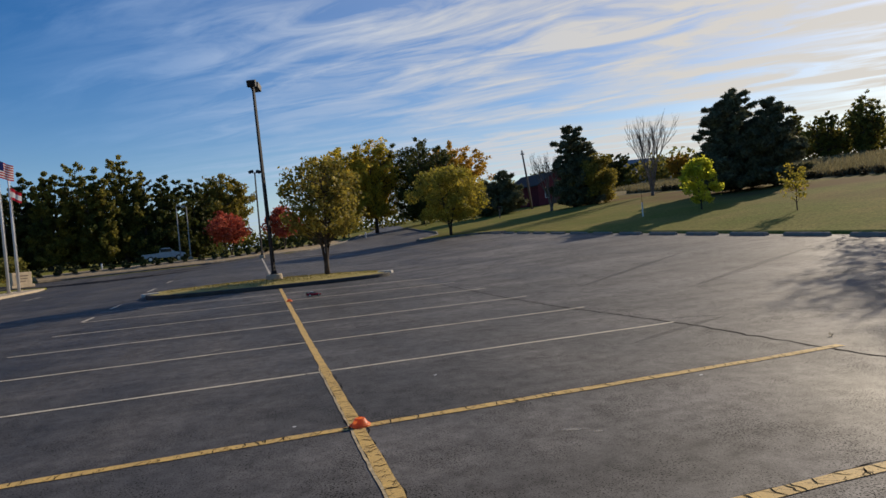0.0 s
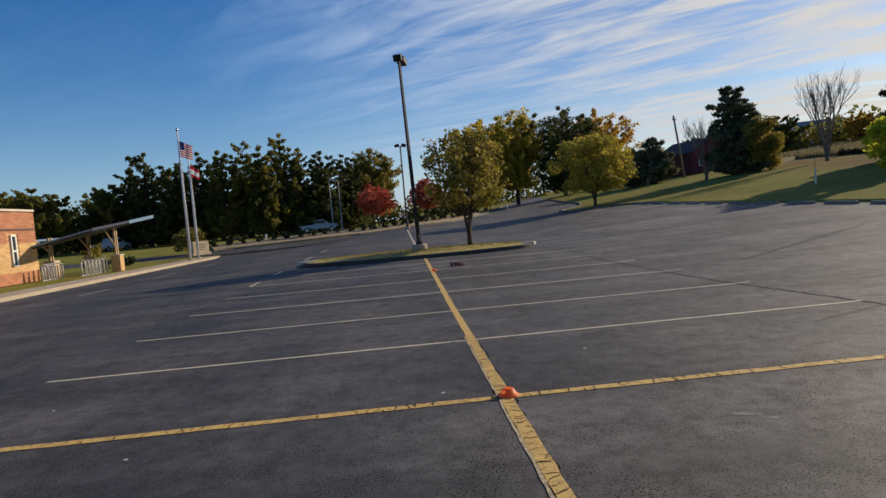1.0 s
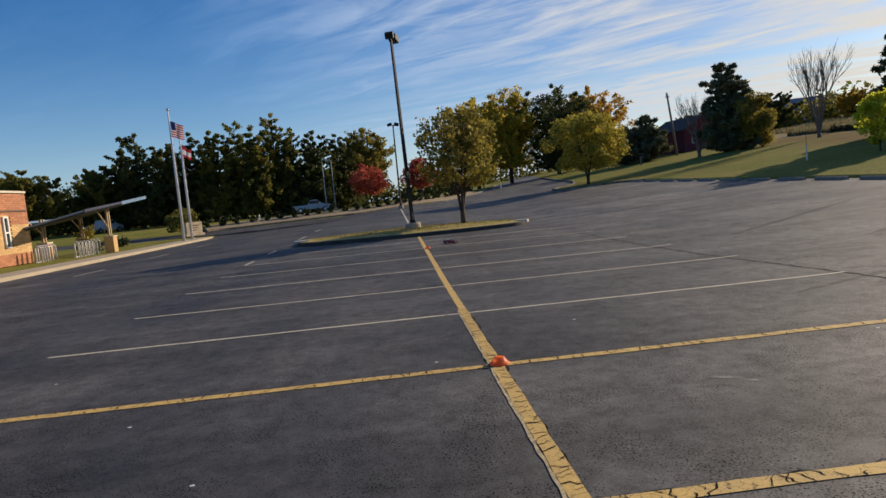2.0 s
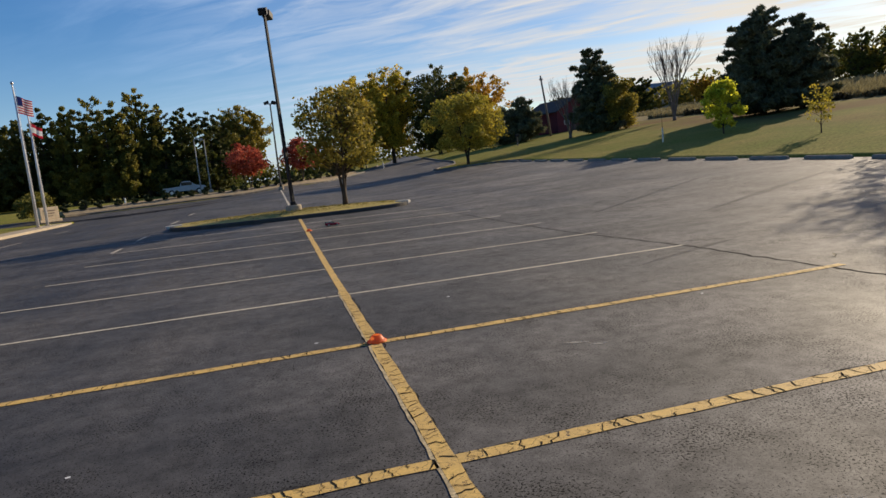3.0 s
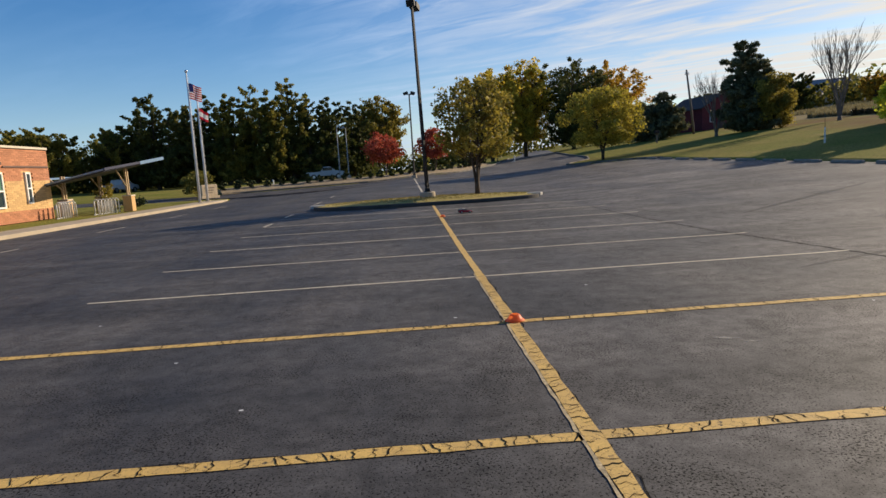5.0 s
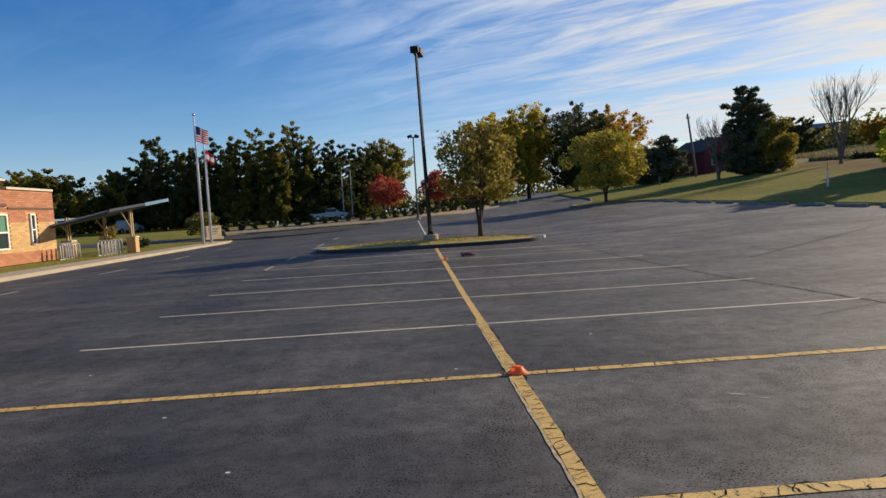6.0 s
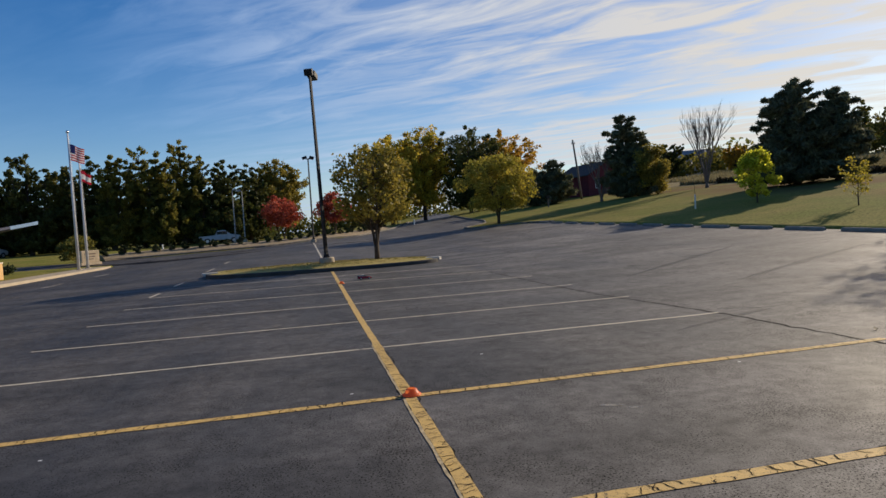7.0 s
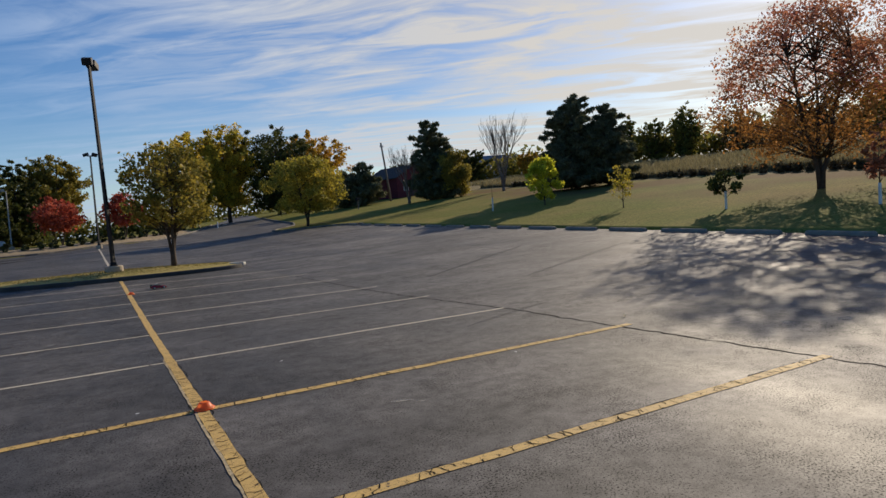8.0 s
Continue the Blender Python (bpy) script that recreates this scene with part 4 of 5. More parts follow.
lamp = light_pole(-0.12, 21.1, 7.95, (-99, 70), "tall black steel lamp post on a concrete footing", 0.22, 0.26, 0.33)
lamp.matrix_basis = lamp.matrix_basis @ pose(0, 0, 0, 0, -1.2, 0)
light_pole(-0.25, 54.6, 7.9, (15, 195), "tall black lamp post with twin floodlights", 0.02, 0.3, 0.24)
light_pole(-9.9, 80.0, 7.0, (10,), "distant grey lamp post", 0.0, 0.4, 0.3, LAMP_GREY)
light_pole(-9.0, 83.0, 7.0, (190,), "distant grey lamp post", 0.0, 0.4, 0.3, LAMP_GREY)

tree("ornamental_tree", 2.1, 21.6, 5.0, 1.92, 1.65, "round", LEAF_OLIVE, 5600, 0.135, "small round tree with thinning olive leaves on grass", 11, 0.115, stems=3, clumps=210, lift=0.24, limb_share=0.4, single_limbs=True, fluff=0.6)
tree("ornamental_tree", 16.3, 49.0, 6.1, 3.75, 1.5, "round", LEAF_OLDGOLD, 15000, 0.17, "spreading golden autumn tree at the lot's grass point", 12, 0.16, stems=4, clumps=210, limb_share=0.3, single_limbs=True, fluff=0.62)

# ---------- cones, toy car, leaf ----------
def cone(x, y, label):
    e = thing("marker_cone", x, y, land(x, y) + 0.006, label, "sports cone", "orange marker cones", turn=20)
    pts = [(0.095, 0.0), (0.098, 0.008), (0.085, 0.014), (0.066, 0.035), (0.05, 0.062), (0.034, 0.07), (0.03, 0.066)]
    v = [(r * math.cos(2 * math.pi * k / 24), r * math.sin(2 * math.pi * k / 24), z) for r, z in pts for k in range(24)]
    f = [(i * 24 + k, i * 24 + (k + 1) % 24, (i + 1) * 24 + (k + 1) % 24, (i + 1) * 24 + k) for i in range(len(pts) - 1) for k in range(24)]
    link("disc_cone", v, f, ORANGE, e, smooth=True)
    return e


cone(0.03, 0.03, "low orange plastic marker cone on the line crossing")
cone(0.06, 13.35, "low orange plastic marker cone on the yellow line")


def toy_car(x, y, turn):
    e = thing("toy_car", x, y, land(x, y) + 0.004, "dark red radio-controlled sports car on the asphalt", "toy car", turn=turn)
    # body as lofted cross-sections along the length
    secs = [(-0.225, 0.060, 0.040, 0.075), (-0.21, 0.085, 0.03, 0.098), (-0.13, 0.100, 0.022, 0.112), (-0.05, 0.092, 0.022, 0.098), (0.04, 0.092, 0.022, 0.088),
            (0.12, 0.100, 0.022, 0.088), (0.19, 0.092, 0.024, 0.068), (0.228, 0.062, 0.03, 0.048)]
    v, f = [], []
    for sx, w, z0, z1 in secs:
        for a, b in ((-1, 0.0), (-1.0, 0.55), (-0.82, 0.92), (-0.4, 1.0), (0.4, 1.0), (0.82, 0.92), (1.0, 0.55), (1, 0.0)):
            v.append((sx, w * a, z0 + (z1 - z0) * b))
    for i in range(len(secs) - 1):
        for k in range(8):
            f.append((i * 8 + k, i * 8 + (k + 1) % 8, (i + 1) * 8 + (k + 1) % 8, (i + 1) * 8 + k))
    f += [tuple(range(8)), tuple(reversed(range(56, 64)))]
    link("body", v, f, CAR_RED, e, smooth=True)
    v, f = [], []
    for sx, w, z in ((-0.13, 0.06, 0.108), (-0.075, 0.068, 0.138), (0.0, 0.066, 0.140), (0.085, 0.074, 0.09)):
        for a, b in ((-1.1, -0.05), (-0.85, 0.0), (0.85, 0.0), (1.1, -0.05)):
            v.append((sx, w * a, z + b * 0.5))
    for i in range(3):
        for k in range(3):
            f.append((i * 4 + k, i * 4 + k + 1, i * 4 + k + 5, i * 4 + k + 4))
    cab = link("cabin_glass", v, f, CAR_BLACK, e, "black tinted cabin", smooth=True)
    part("roof_panel", box(0.075, 0.09, 0.006, (-0.045, 0, 0.139), 0.002), CAR_WHITE, e, "white roof panel")
    wing = part("rear_wing", box(0.05, 0.19, 0.007, (-0.215, 0, 0.135), 0.002), CAR_BLACK, e, "black rear wing")
    for s in (-0.06, 0.06):
        part("wing_strut", box(0.02, 0.006, 0.045, (-0.205, s, 0.092)), CAR_BLACK, e)
    for sx in (-0.135, 0.14):
        for sy in (-0.092, 0.092):
            v, f = tube([(sx, sy - 0.018, 0.034), (sx, sy - 0.012, 0.034), (sx, sy + 0.012, 0.034), (sx, sy + 0.018, 0.034)], [0.028, 0.034, 0.034, 0.028], 18)
            wh = link("wheel", v, f, RUBBER, e, smooth=False)
            v, f = tube([(sx, sy + math.copysign(0.0185, sy), 0.034), (sx, sy + math.copysign(0.0195, sy), 0.034)], [0.02, 0.018], 12)
            link("rim", v, f, CHROME, wh)
    return e


toy_car(0.85, 14.35, 8)

lf = thing("fallen_leaf", 6.05, 0.42, land(6.05, 0.42), "dry brown leaf curled on the asphalt", "leaf", turn=40)
v = [(-0.05, 0, 0.004), (-0.02, 0.03, 0.03), (0.0, 0.0, 0.012), (-0.01, -0.03, 0.035), (0.05, 0.025, 0.045), (0.06, -0.01, 0.02)]
link("blade", v, [(0, 1, 2), (0, 2, 3), (2, 1, 4), (2, 4, 5), (2, 5, 3)], BRUSH, lf)

# ---------- grass bank ----------
tree("young_tree", 26.6, 28.1, 3.2, 1.25, 0.55, "round", LEAF_YGREEN, 4200, 0.15, "young tree with bright yellow-green leaves on the bank", 21, 0.05, clumps=45)
tree("sapling", 24.4, 18.6, 2.3, 0.75, 0.5, "round", LEAF_OLDGOLD, 520, 0.11, "thin sapling with few yellow leaves on the bank", 22, 0.03, clumps=24, limb_share=1.0)
tree("maple_tree", 29.6, 11.0, 8.9, 5.0, 1.6, "round", LEAF_RUST, 23500, 0.115, "broad maple with thinning rust and red leaves on the bank", 23, 0.18, stems=3, clumps=330, limb_share=0.42, single_limbs=True, low_leaf=LEAF_BROWN, low_share=0.42, fluff=0.5)


def guarded_sapling(x, y, height, rx, base, leaf, n, label, seed):
    e = tree("sapling", x, y, height, rx, base, "round", leaf, n, 0.13, label, seed, 0.03, clumps=22, limb_share=0.9)
    v, f = tube([(0, 0, -0.1), (0, 0, 0.75), (0, 0, 0.78)], [0.055, 0.052, 0.045], 12)
    link("trunk_guard", v, f, WHITE_PAINT, e, "white plastic trunk guard")
    return e


guarded_sapling(23.6, 11.7, 1.65, 0.8, 0.7, LEAF_DARK, 900, "small dark-leaved sapling with a white trunk guard", 24)
guarded_sapling(24.2, 5.8, 3.0, 0.6, 1.0, LEAF_RUST, 500, "young reddish sapling with a white trunk guard", 25)
st = thing("marker_stake", 24.5, 31.4, land(24.5, 31.4) + LAWN - 0.05, "white stake in the grass bank", "stake")
v, f = tube([(0, 0, -0.2), (0.01, 0, 0.5), (0.015, 0, 0.98)], [0.05, 0.05, 0.045], 8)
link("sleeve", v, f, WHITE_PAINT, st)
v, f = tube([(0.015, 0, 0.95), (0.0, 0.02, 2.1)], [0.018, 0.006], 6)
link("whip", v, f, BARK, st)


def pine(x, y, height, rx, label, seed, n=15000, size=0.26, base=0.3, heads=1):
    """An old, broad evergreen: uneven whorls of rising limbs round one or more leaders."""
    rng = np.random.default_rng(seed)
    e = thing("pine_tree", x, y, land(x, y) + LAWN - 0.05, label, "pine tree", "evergreens")
    cen, rad, limbs = [], [], []
    for q in range(heads):
        a0 = 2 * math.pi * q / heads + seed
        ox, oy = (0.0, 0.0) if q == 0 else (rx * 0.45 * math.cos(a0), rx * 0.45 * math.sin(a0))
        top = height * (1 if q == 0 else rng.uniform(0.78, 0.93))
        v, f = tube([(ox * 0.1, oy * 0.1, -0.2), (ox * 0.8, oy * 0.8, top * 0.5), (ox, oy, top * 0.95)], [0.2, 0.12, 0.03], 9)
        link("trunk", v, f, BARK, e)
        tiers = int(top / 0.55)
        for i in range(tiers):
            t = i / (tiers - 1)
            zz = base + (top - base) * t
            reach = rx * (0.75 if heads > 1 else 1.0) * (math.sqrt(max(0.0, 1 - t ** 1.7)) * 0.92 + 0.07) * rng.uniform(0.7, 1.1)
            k = max(3, int(8 * (1 - t) + 3))
            for w in range(k):
                a = 2 * math.pi * (w / k) + rng.uniform(-0.4, 0.4) + i
                ln = reach * rng.uniform(0.45, 1.28)
                tip = (ox + ln * math.cos(a), oy + ln * math.sin(a), zz + ln * rng.uniform(0.1, 0.45))
                limbs.append(([(ox, oy, zz - 0.1), tip], [0.05 * (1 - t) + 0.015, 0.008], 5))
                for s in (0.45, 0.8, 1.0):
                    cen.append((ox + (tip[0] - ox) * s, oy + (tip[1] - oy) * s, zz + (tip[2] - zz) * s))
                    rad.append(rng.uniform(0.25, 0.55) * (0.5 + 0.17 * ln))
    v, f = tubes(limbs)
    tagged(link("branchwork", v, f, BARK, e), kind="stuff")
    v, f = leaves(cen, rad, n, size, rng, 0.6, 2.0)
    link("crown", v, f, NEEDLES, e)
    return e


pine(37.8, 37.2, 8.2, 3.5, "large dark spreading pine at the top of the bank", 31, 60000, 0.17, heads=3)
pine(39.6, 35.2, 6.9, 3.0, "dark spreading pine beside a larger one", 32, 36000, 0.17, heads=2)
pine(34.2, 58.6, 9.0, 3.3, "dark pointed pine beside a golden shrub", 34, 34000, 0.22, heads=2)
pine(32.4, 74.5, 5.6, 2.7, "low dark evergreen near the maroon house", 35, 8000, 0.32)
pine(30.2, 76.5, 4.8, 2.2, "low dark evergreen near the maroon house", 36, 6000, 0.32)
tree("small_tree", 35.9, 56.6, 5.6, 2.6, 0.3, "round", LEAF_OLIVE, 9000, 0.22, "bushy bronze-gold tree before a dark pine", 37, 0.12, stems=3, clumps=60)
def bare_tree(x, y, height, spread, stems, label, seed):
    """Leafless: steep stems from one foot, forking again and again into fine upright twigs."""
    rng = np.random.default_rng(seed)
    e = thing("bare_tree", x, y, land(x, y) + LAWN - 0.05, label, "tree")
    specs = []

    def grow(p, d, ln, r, depth):
        mid = p + d * ln * 0.5 + Vector(rng.normal(size=3) * 0.03 * ln)
        end = p + d * ln
        specs.append(([p, mid, end], [r, r * 0.8, r * 0.55], 5 if depth > 2 else 4))
        if depth == 0:
            return
        for k in range(3 if depth > 1 else 4):
            q = (d + Vector((rng.normal() * 0.21, rng.normal() * 0.21, rng.uniform(0.10, 0.35)))).normalized()
            grow(p + d * ln * rng.uniform(0.45, 1.0) if k else end, q, ln * rng.uniform(0.55, 0.8), r * 0.55, depth - 1)

    v, f = tube([(0, 0, -0.2), (0, 0, 0.25), (0, 0, 0.6)], [0.22, 0.18, 0.14], 9)
    link("trunk", v, f, PALE_BARK, e, smooth=True)
    for s in range(stems):
        a = 2 * math.pi * s / stems + rng.uniform(-0.2, 0.2)
        d = Vector((spread * math.cos(a), spread * math.sin(a), 1.0)).normalized()
        grow(Vector((0.06 * math.cos(a), 0.06 * math.sin(a), 0.3)), d, height * 0.38, 0.085, 4)
    v, f = tubes(specs)
    tagged(link("branchwork", v, f, PALE_BARK, e), kind="stuff")
    return e


bare_tree(31.8, 59.6, 6.4, 0.26, 5, "bare twiggy tree beside the pine", 38)
bare_tree(41.0, 53.6, 8.2, 0.20, 7, "leafless multi-stemmed tree with upright limbs", 39)


# field edge: brush and tall dry grass
def strip_foliage(name, path, width, height, leaf, count, size, label, seed, stretch=1.0):
    rng = np.random.default_rng(seed)
    pts = np.array(path, float)
    seg = np.linalg.norm(np.diff(pts, axis=0), axis=1)
    cum = np.concatenate([[0], np.cumsum(seg)])
    nclump = int(cum[-1] / 0.9)
    cen, rad = [], []
    for s in rng.uniform(0, cum[-1], nclump * 2):
        x, y = np.interp(s, cum, pts[:, 0]), np.interp(s, cum, pts[:, 1])
        x, y = x + rng.normal() * width * 0.4, y + rng.normal() * width * 0.4
        h = height * (0.6 + 0.55 * noise.noise((x * 0.25, y * 0.25, seed)) + rng.uniform(0, 0.4))
        h = max(0.25 * height, h)
        for k in range(2):
            cen.append((x, y, land(x, y) + LAWN + h * (0.25 + 0.45 * k)))
            rad.append(max(0.25, h * 0.55))
    v, f = leaves(cen, rad, count, size, rng, 0.9, stretch)
    return tagged(link(name, v, f, leaf), label, "undergrowth", kind="stuff")


strip_foliage("brush_hedgerow", [(47, 62), (45, 46), (43.5, 33), (41, 22), (39, 8), (38, -12)], 1.0, 0.5, BRUSH, 18000, 0.18, "dark weedy brush along the field's edge", 41)


def tall_grass(x0, x1, y0, y1, count, height, label, seed):
    """Standing dry grass: single bent blades over a stretch of the field."""
    rng = np.random.default_rng(seed)
    yy = rng.uniform(y0, y1, count)
    xx = x0 + 0.12 * (yy - 30) + (x1 - x0) * rng.uniform(0, 1, count) ** 1.3
    v, f = [], []
    for k in range(count):
        x, y = float(xx[k]), float(yy[k])
        z = land(x, y) + LAWN - 0.05
        h = height * rng.uniform(0.55, 1.1) * (1 + 0.35 * noise.noise((x * 0.2, y * 0.2, seed)))
        a, w = rng.uniform(0, 6.28), rng.uniform(0.03, 0.07)
        dx, dy = math.cos(a) * w, math.sin(a) * w
        bx, by = rng.normal() * 0.16, rng.normal() * 0.16
        v += [(x - dx, y - dy, z), (x + dx, y + dy, z), (x + dx * 0.7 + bx * 0.4, y + dy * 0.7 + by * 0.4, z + h * 0.6), (x + bx, y + by, z + h)]
        f += [(4 * k, 4 * k + 1, 4 * k + 2), (4 * k, 4 * k + 2, 4 * k + 3)]
    return tagged(link("tall_grass", v, f, TALL_GRASS), label, "tall grass", kind="stuff")


tall_grass(43.5, 50, -12, 70, 30000, 0.8, "tall dry tan grass at the field's edge", 42)
tall_grass(50, 78, -20, 100, 26000, 0.7, "tall dry tan grass across the field", 43)

# ---------- bed with shrubs, red maples, far side ----------
hedge_path = [(-18.5, 54.2), (-13.5, 56.4), (-8, 58.6), (-3, 61.0), (2, 66.0), (6.5, 72), (9.5, 80)]
sweep("mulch_bed", hedge_path, [(-1.5, -0.12), (-1.3, 0.04), (0.2, 0.34), (1.3, 0.40), (2.3, -0.12)], MULCH, lift=LAWN, label="banked tan mulch bed under the row of shrubs")
hp = np.array(hedge_path)
cum = np.concatenate([[0], np.cumsum(np.linalg.norm(np.diff(hp, axis=0), axis=1))])
first_shrub = None
rng_h = np.random.default_rng(50)
for k, s in enumerate(np.arange(0.4, cum[-1], 1.32)):
    x, y = float(np.interp(s, cum, hp[:, 0])), float(np.interp(s, cum, hp[:, 1]))
    if first_shrub is None:
        first_shrub = bush("round_shrub", x, y, 0.85, 0.46, SHRUB_LEAF, 1300, 0.1, "small clipped dark-green shrub in a mulched bed", 51, "row of shrubs", clumps=16, lift=LAWN + 0.26)
    else:
        sc = rng_h.uniform(0.8, 1.2)
        copy_thing(first_shrub, pose(x, y, land(x, y) + LAWN + 0.23, 0, 0, rng_h.uniform(0, 360)) @ Matrix.Scale(sc, 4))
tree("red_maple", -3.4, 70.0, 5.2, 2.5, 2.1, "round", LEAF_RED, 3600, 0.24, "small maple in bright red autumn leaf", 52, 0.1, stems=2, clumps=50, group="red maples")
tree("red_maple", 2.5, 69.5, 5.0, 2.2, 2.0, "round", LEAF_RED, 3000, 0.24, "small maple in bright red autumn leaf", 53, 0.1, stems=2, clumps=45, group="red maples")
tree("young_tree", 12.6, 88.0, 4.2, 1.4, 1.4, "round", LEAF_GOLD, 900, 0.26, "young yellowing tree on the lawn by the drive", 54, 0.07, clumps=25)

far_trees = [
    ("hardwood_tree", -5.6, 104, 12.8, 5.2, 3.2, "round", LEAF_OLIVE, "tall tree with olive and yellow crown"),
    ("hardwood_tree", 13.0, 96, 14.0, 5.8, 3.0, "round", LEAF_GOLD, "large golden autumn tree behind the drive"),
    ("hardwood_tree", 18.6, 97, 14.8, 5.8, 2.6, "round", LEAF_GOLD, "large golden autumn tree behind the drive"),
    ("hardwood_tree", 26.0, 95, 13.8, 6.2, 1.0, "round", LEAF_DARK, "large dark-green tree behind the drive"),
    ("hardwood_tree", 33.0, 99, 13.0, 5.6, 1.2, "round", LEAF_ORANGE, "large tree turning orange behind the drive"),
    ("hardwood_tree", -31.5, 86, 11.1, 3.2, 0.8, "tall", LEAF_MIXED, "tall green and yellow tree in the row"),
    ("hardwood_tree", -25.2, 83, 12.0, 3.0, 0.8, "tall", LEAF_MIXED, "tall green and yellow tree in the row"),
    ("hardwood_tree", -19.8, 84, 12.2, 2.8, 0.8, "tall", LEAF_MIXED, "tall green and yellow tree in the row"),
    ("hardwood_tree", -14.8, 88, 12.0, 3.4, 0.6, "tall", LEAF_DARK, "dark tree in the row behind the flagpoles"),
    ("hardwood_tree", -37.6, 84, 10.4, 4.0, 0.6, "tall", LEAF_DARK, "dark tree in the row behind the flagpoles"),
    ("hardwood_tree", -34.5, 82, 12.4, 4.3, 0.8, "tall", LEAF_DARK, "tall dark tree in the row behind the flagpoles"),
    ("hardwood_tree", -28.3, 84.6, 12.2, 4.0, 0.8, "tall", LEAF_DARK, "tall dark tree in the row behind the flagpoles"),
    ("hardwood_tree", -22.3, 86, 13.3, 3.9, 0.8, "tall", LEAF_MIXED, "tall green and yellow tree in the row"),
    ("hardwood_tree", -17.2, 87, 14.2, 3.8, 0.8, "tall", LEAF_MIXED, "tallest green and yellow tree in the row"),
    ("hardwood_tree", -12.0, 90, 11.5, 3.6, 0.6, "tall", LEAF_DARK, "dark tree at the end of the row"),
    ("hardwood_tree", -9.2, 96, 11.5, 3.2, 0.6, "tall", LEAF_DARK, "dark tree at the end of the row"),
    ("hardwood_tree", -46.0, 76, 8.2, 5.2, 0.8, "round", LEAF_MIXED, "rounded olive tree beyond the school canopy"),
    ("hardwood_tree", -40.0, 84, 8.6, 4.8, 0.8, "round", LEAF_MIXED, "rounded olive tree beyond the school canopy"),
    ("hardwood_tree", -53.0, 82, 8.6, 5.2, 0.8, "round", LEAF_MIXED, "rounded olive tree beyond the school canopy"),
    ("hardwood_tree", 70.0, 108, 7.0, 4.5, 0.6, "round", LEAF_DARK, "low dark tree beyond the field"),
    ("hardwood_tree", 62.0, 118, 7.0, 4.2, 0.6, "round", LEAF_MIXED, "low olive tree beyond the field"),
    ("hardwood_tree", 74.0, 92, 4.5, 2.2, 0.4, "round", LEAF_ORANGE, "small rust-coloured tree beyond the field"),
]
rng_f = random.Random(8)
for k in range(17):
    y = 92 - 6.2 * k + rng_f.uniform(-1.5, 1.5)
    lf_, lab = rng_f.choice(((LEAF_BRONZE, "bronze-brown tree at the far side of the field"), (LEAF_OLIVE, "dull olive-brown tree at the far side of the field"), (LEAF_MIXED, "olive tree at the far side of the field")))
    far_trees.append(("hardwood_tree", 92 + rng_f.uniform(-5, 8) - 0.1 * max(0, y - 60), y, rng_f.uniform(5.5, 9.0), rng_f.uniform(2.6, 4.2), 0.3, rng_f.choice(("tall", "round", "vase")), lf_, lab))
for i, (nm, x, y, h, r, b, shp, lf_, lab) in enumerate(far_trees):
    edge_of_field = x > 80 and y < 95
    spire_tree(nm, x, y, h, r, b, lf_, 7000 if edge_of_field else 19000 if shp == "tall" else 30000, 0.34 if edge_of_field else 0.30, lab, 100 + i,
               leaders=4 if shp == "tall" else 7, slim=0.66 if shp == "tall" else 0.60, rounded=shp != "tall", group="far tree belt")
strip_foliage("far_woods", [(-70, 92), (-45, 94), (-25, 96), (-8, 104)], 3.0, 6.2, LEAF_DARK, 34000, 0.45, "dark undergrowth beneath the row of tall trees", 60)
strip_foliage("far_woods", [(120, -30), (112, 20), (105, 60), (92, 90), (80, 125), (60, 150), (20, 170), (-20, 160), (-80, 130), (-120, 90)], 6, 5.0, LEAF_MIXED, 36000, 0.8, "distant belt of trees on the horizon", 61)
strip_foliage("far_woods", [(104, 74), (101, 45), (98, 18), (96, -8), (94, -40)], 4, 4.6, LEAF_BRONZE, 17000, 0.5, "brown and olive woods along the far side of the field", 66)
bush("lawn_shrub", -19.6, 52.0, 2.6, 1.7, LEAF_MIXED, 2600, 0.17, "loose yellow-green shrub behind the stone sign", 62)
bush("lawn_shrub", -22.2, 44.0, 0.8, 1.0, SHRUB_LEAF, 700, 0.13, "low dark shrub on the lawn", 63)
bush("lawn_shrub", -22.0, 39.5, 0.7, 0.8, SHRUB_LEAF, 600, 0.13, "low dark shrub on the lawn", 64)
bush("lawn_shrub", -21.0, 37.0, 2.3, 0.8, LEAF_OLIVE, 900, 0.13, "upright yellowing shrub by the canopy post", 65)

# ---------- stone sign ----------
sg = thing("stone_sign", -18.0, 49.3, land(-18.0, 49.3) + LAWN - 0.04, "low pale stone monument sign on the lawn", "sign", turn=50)
part("plinth", box(1.75, 0.5, 0.22, (0, 0, 0), 0.03), STONE, sg)
part("slab", box(1.5, 0.32, 0.95, (0, 0, 0.22), 0.06), STONE, sg)
for k, (w, h) in enumerate(((0.95, 0.07), (0.8, 0.06), (0.5, 0.05))):
    part("letter_bar", box(w, 0.012, h, (0, -0.166, 0.85 - k * 0.2)), BROWN_TRIM, sg)


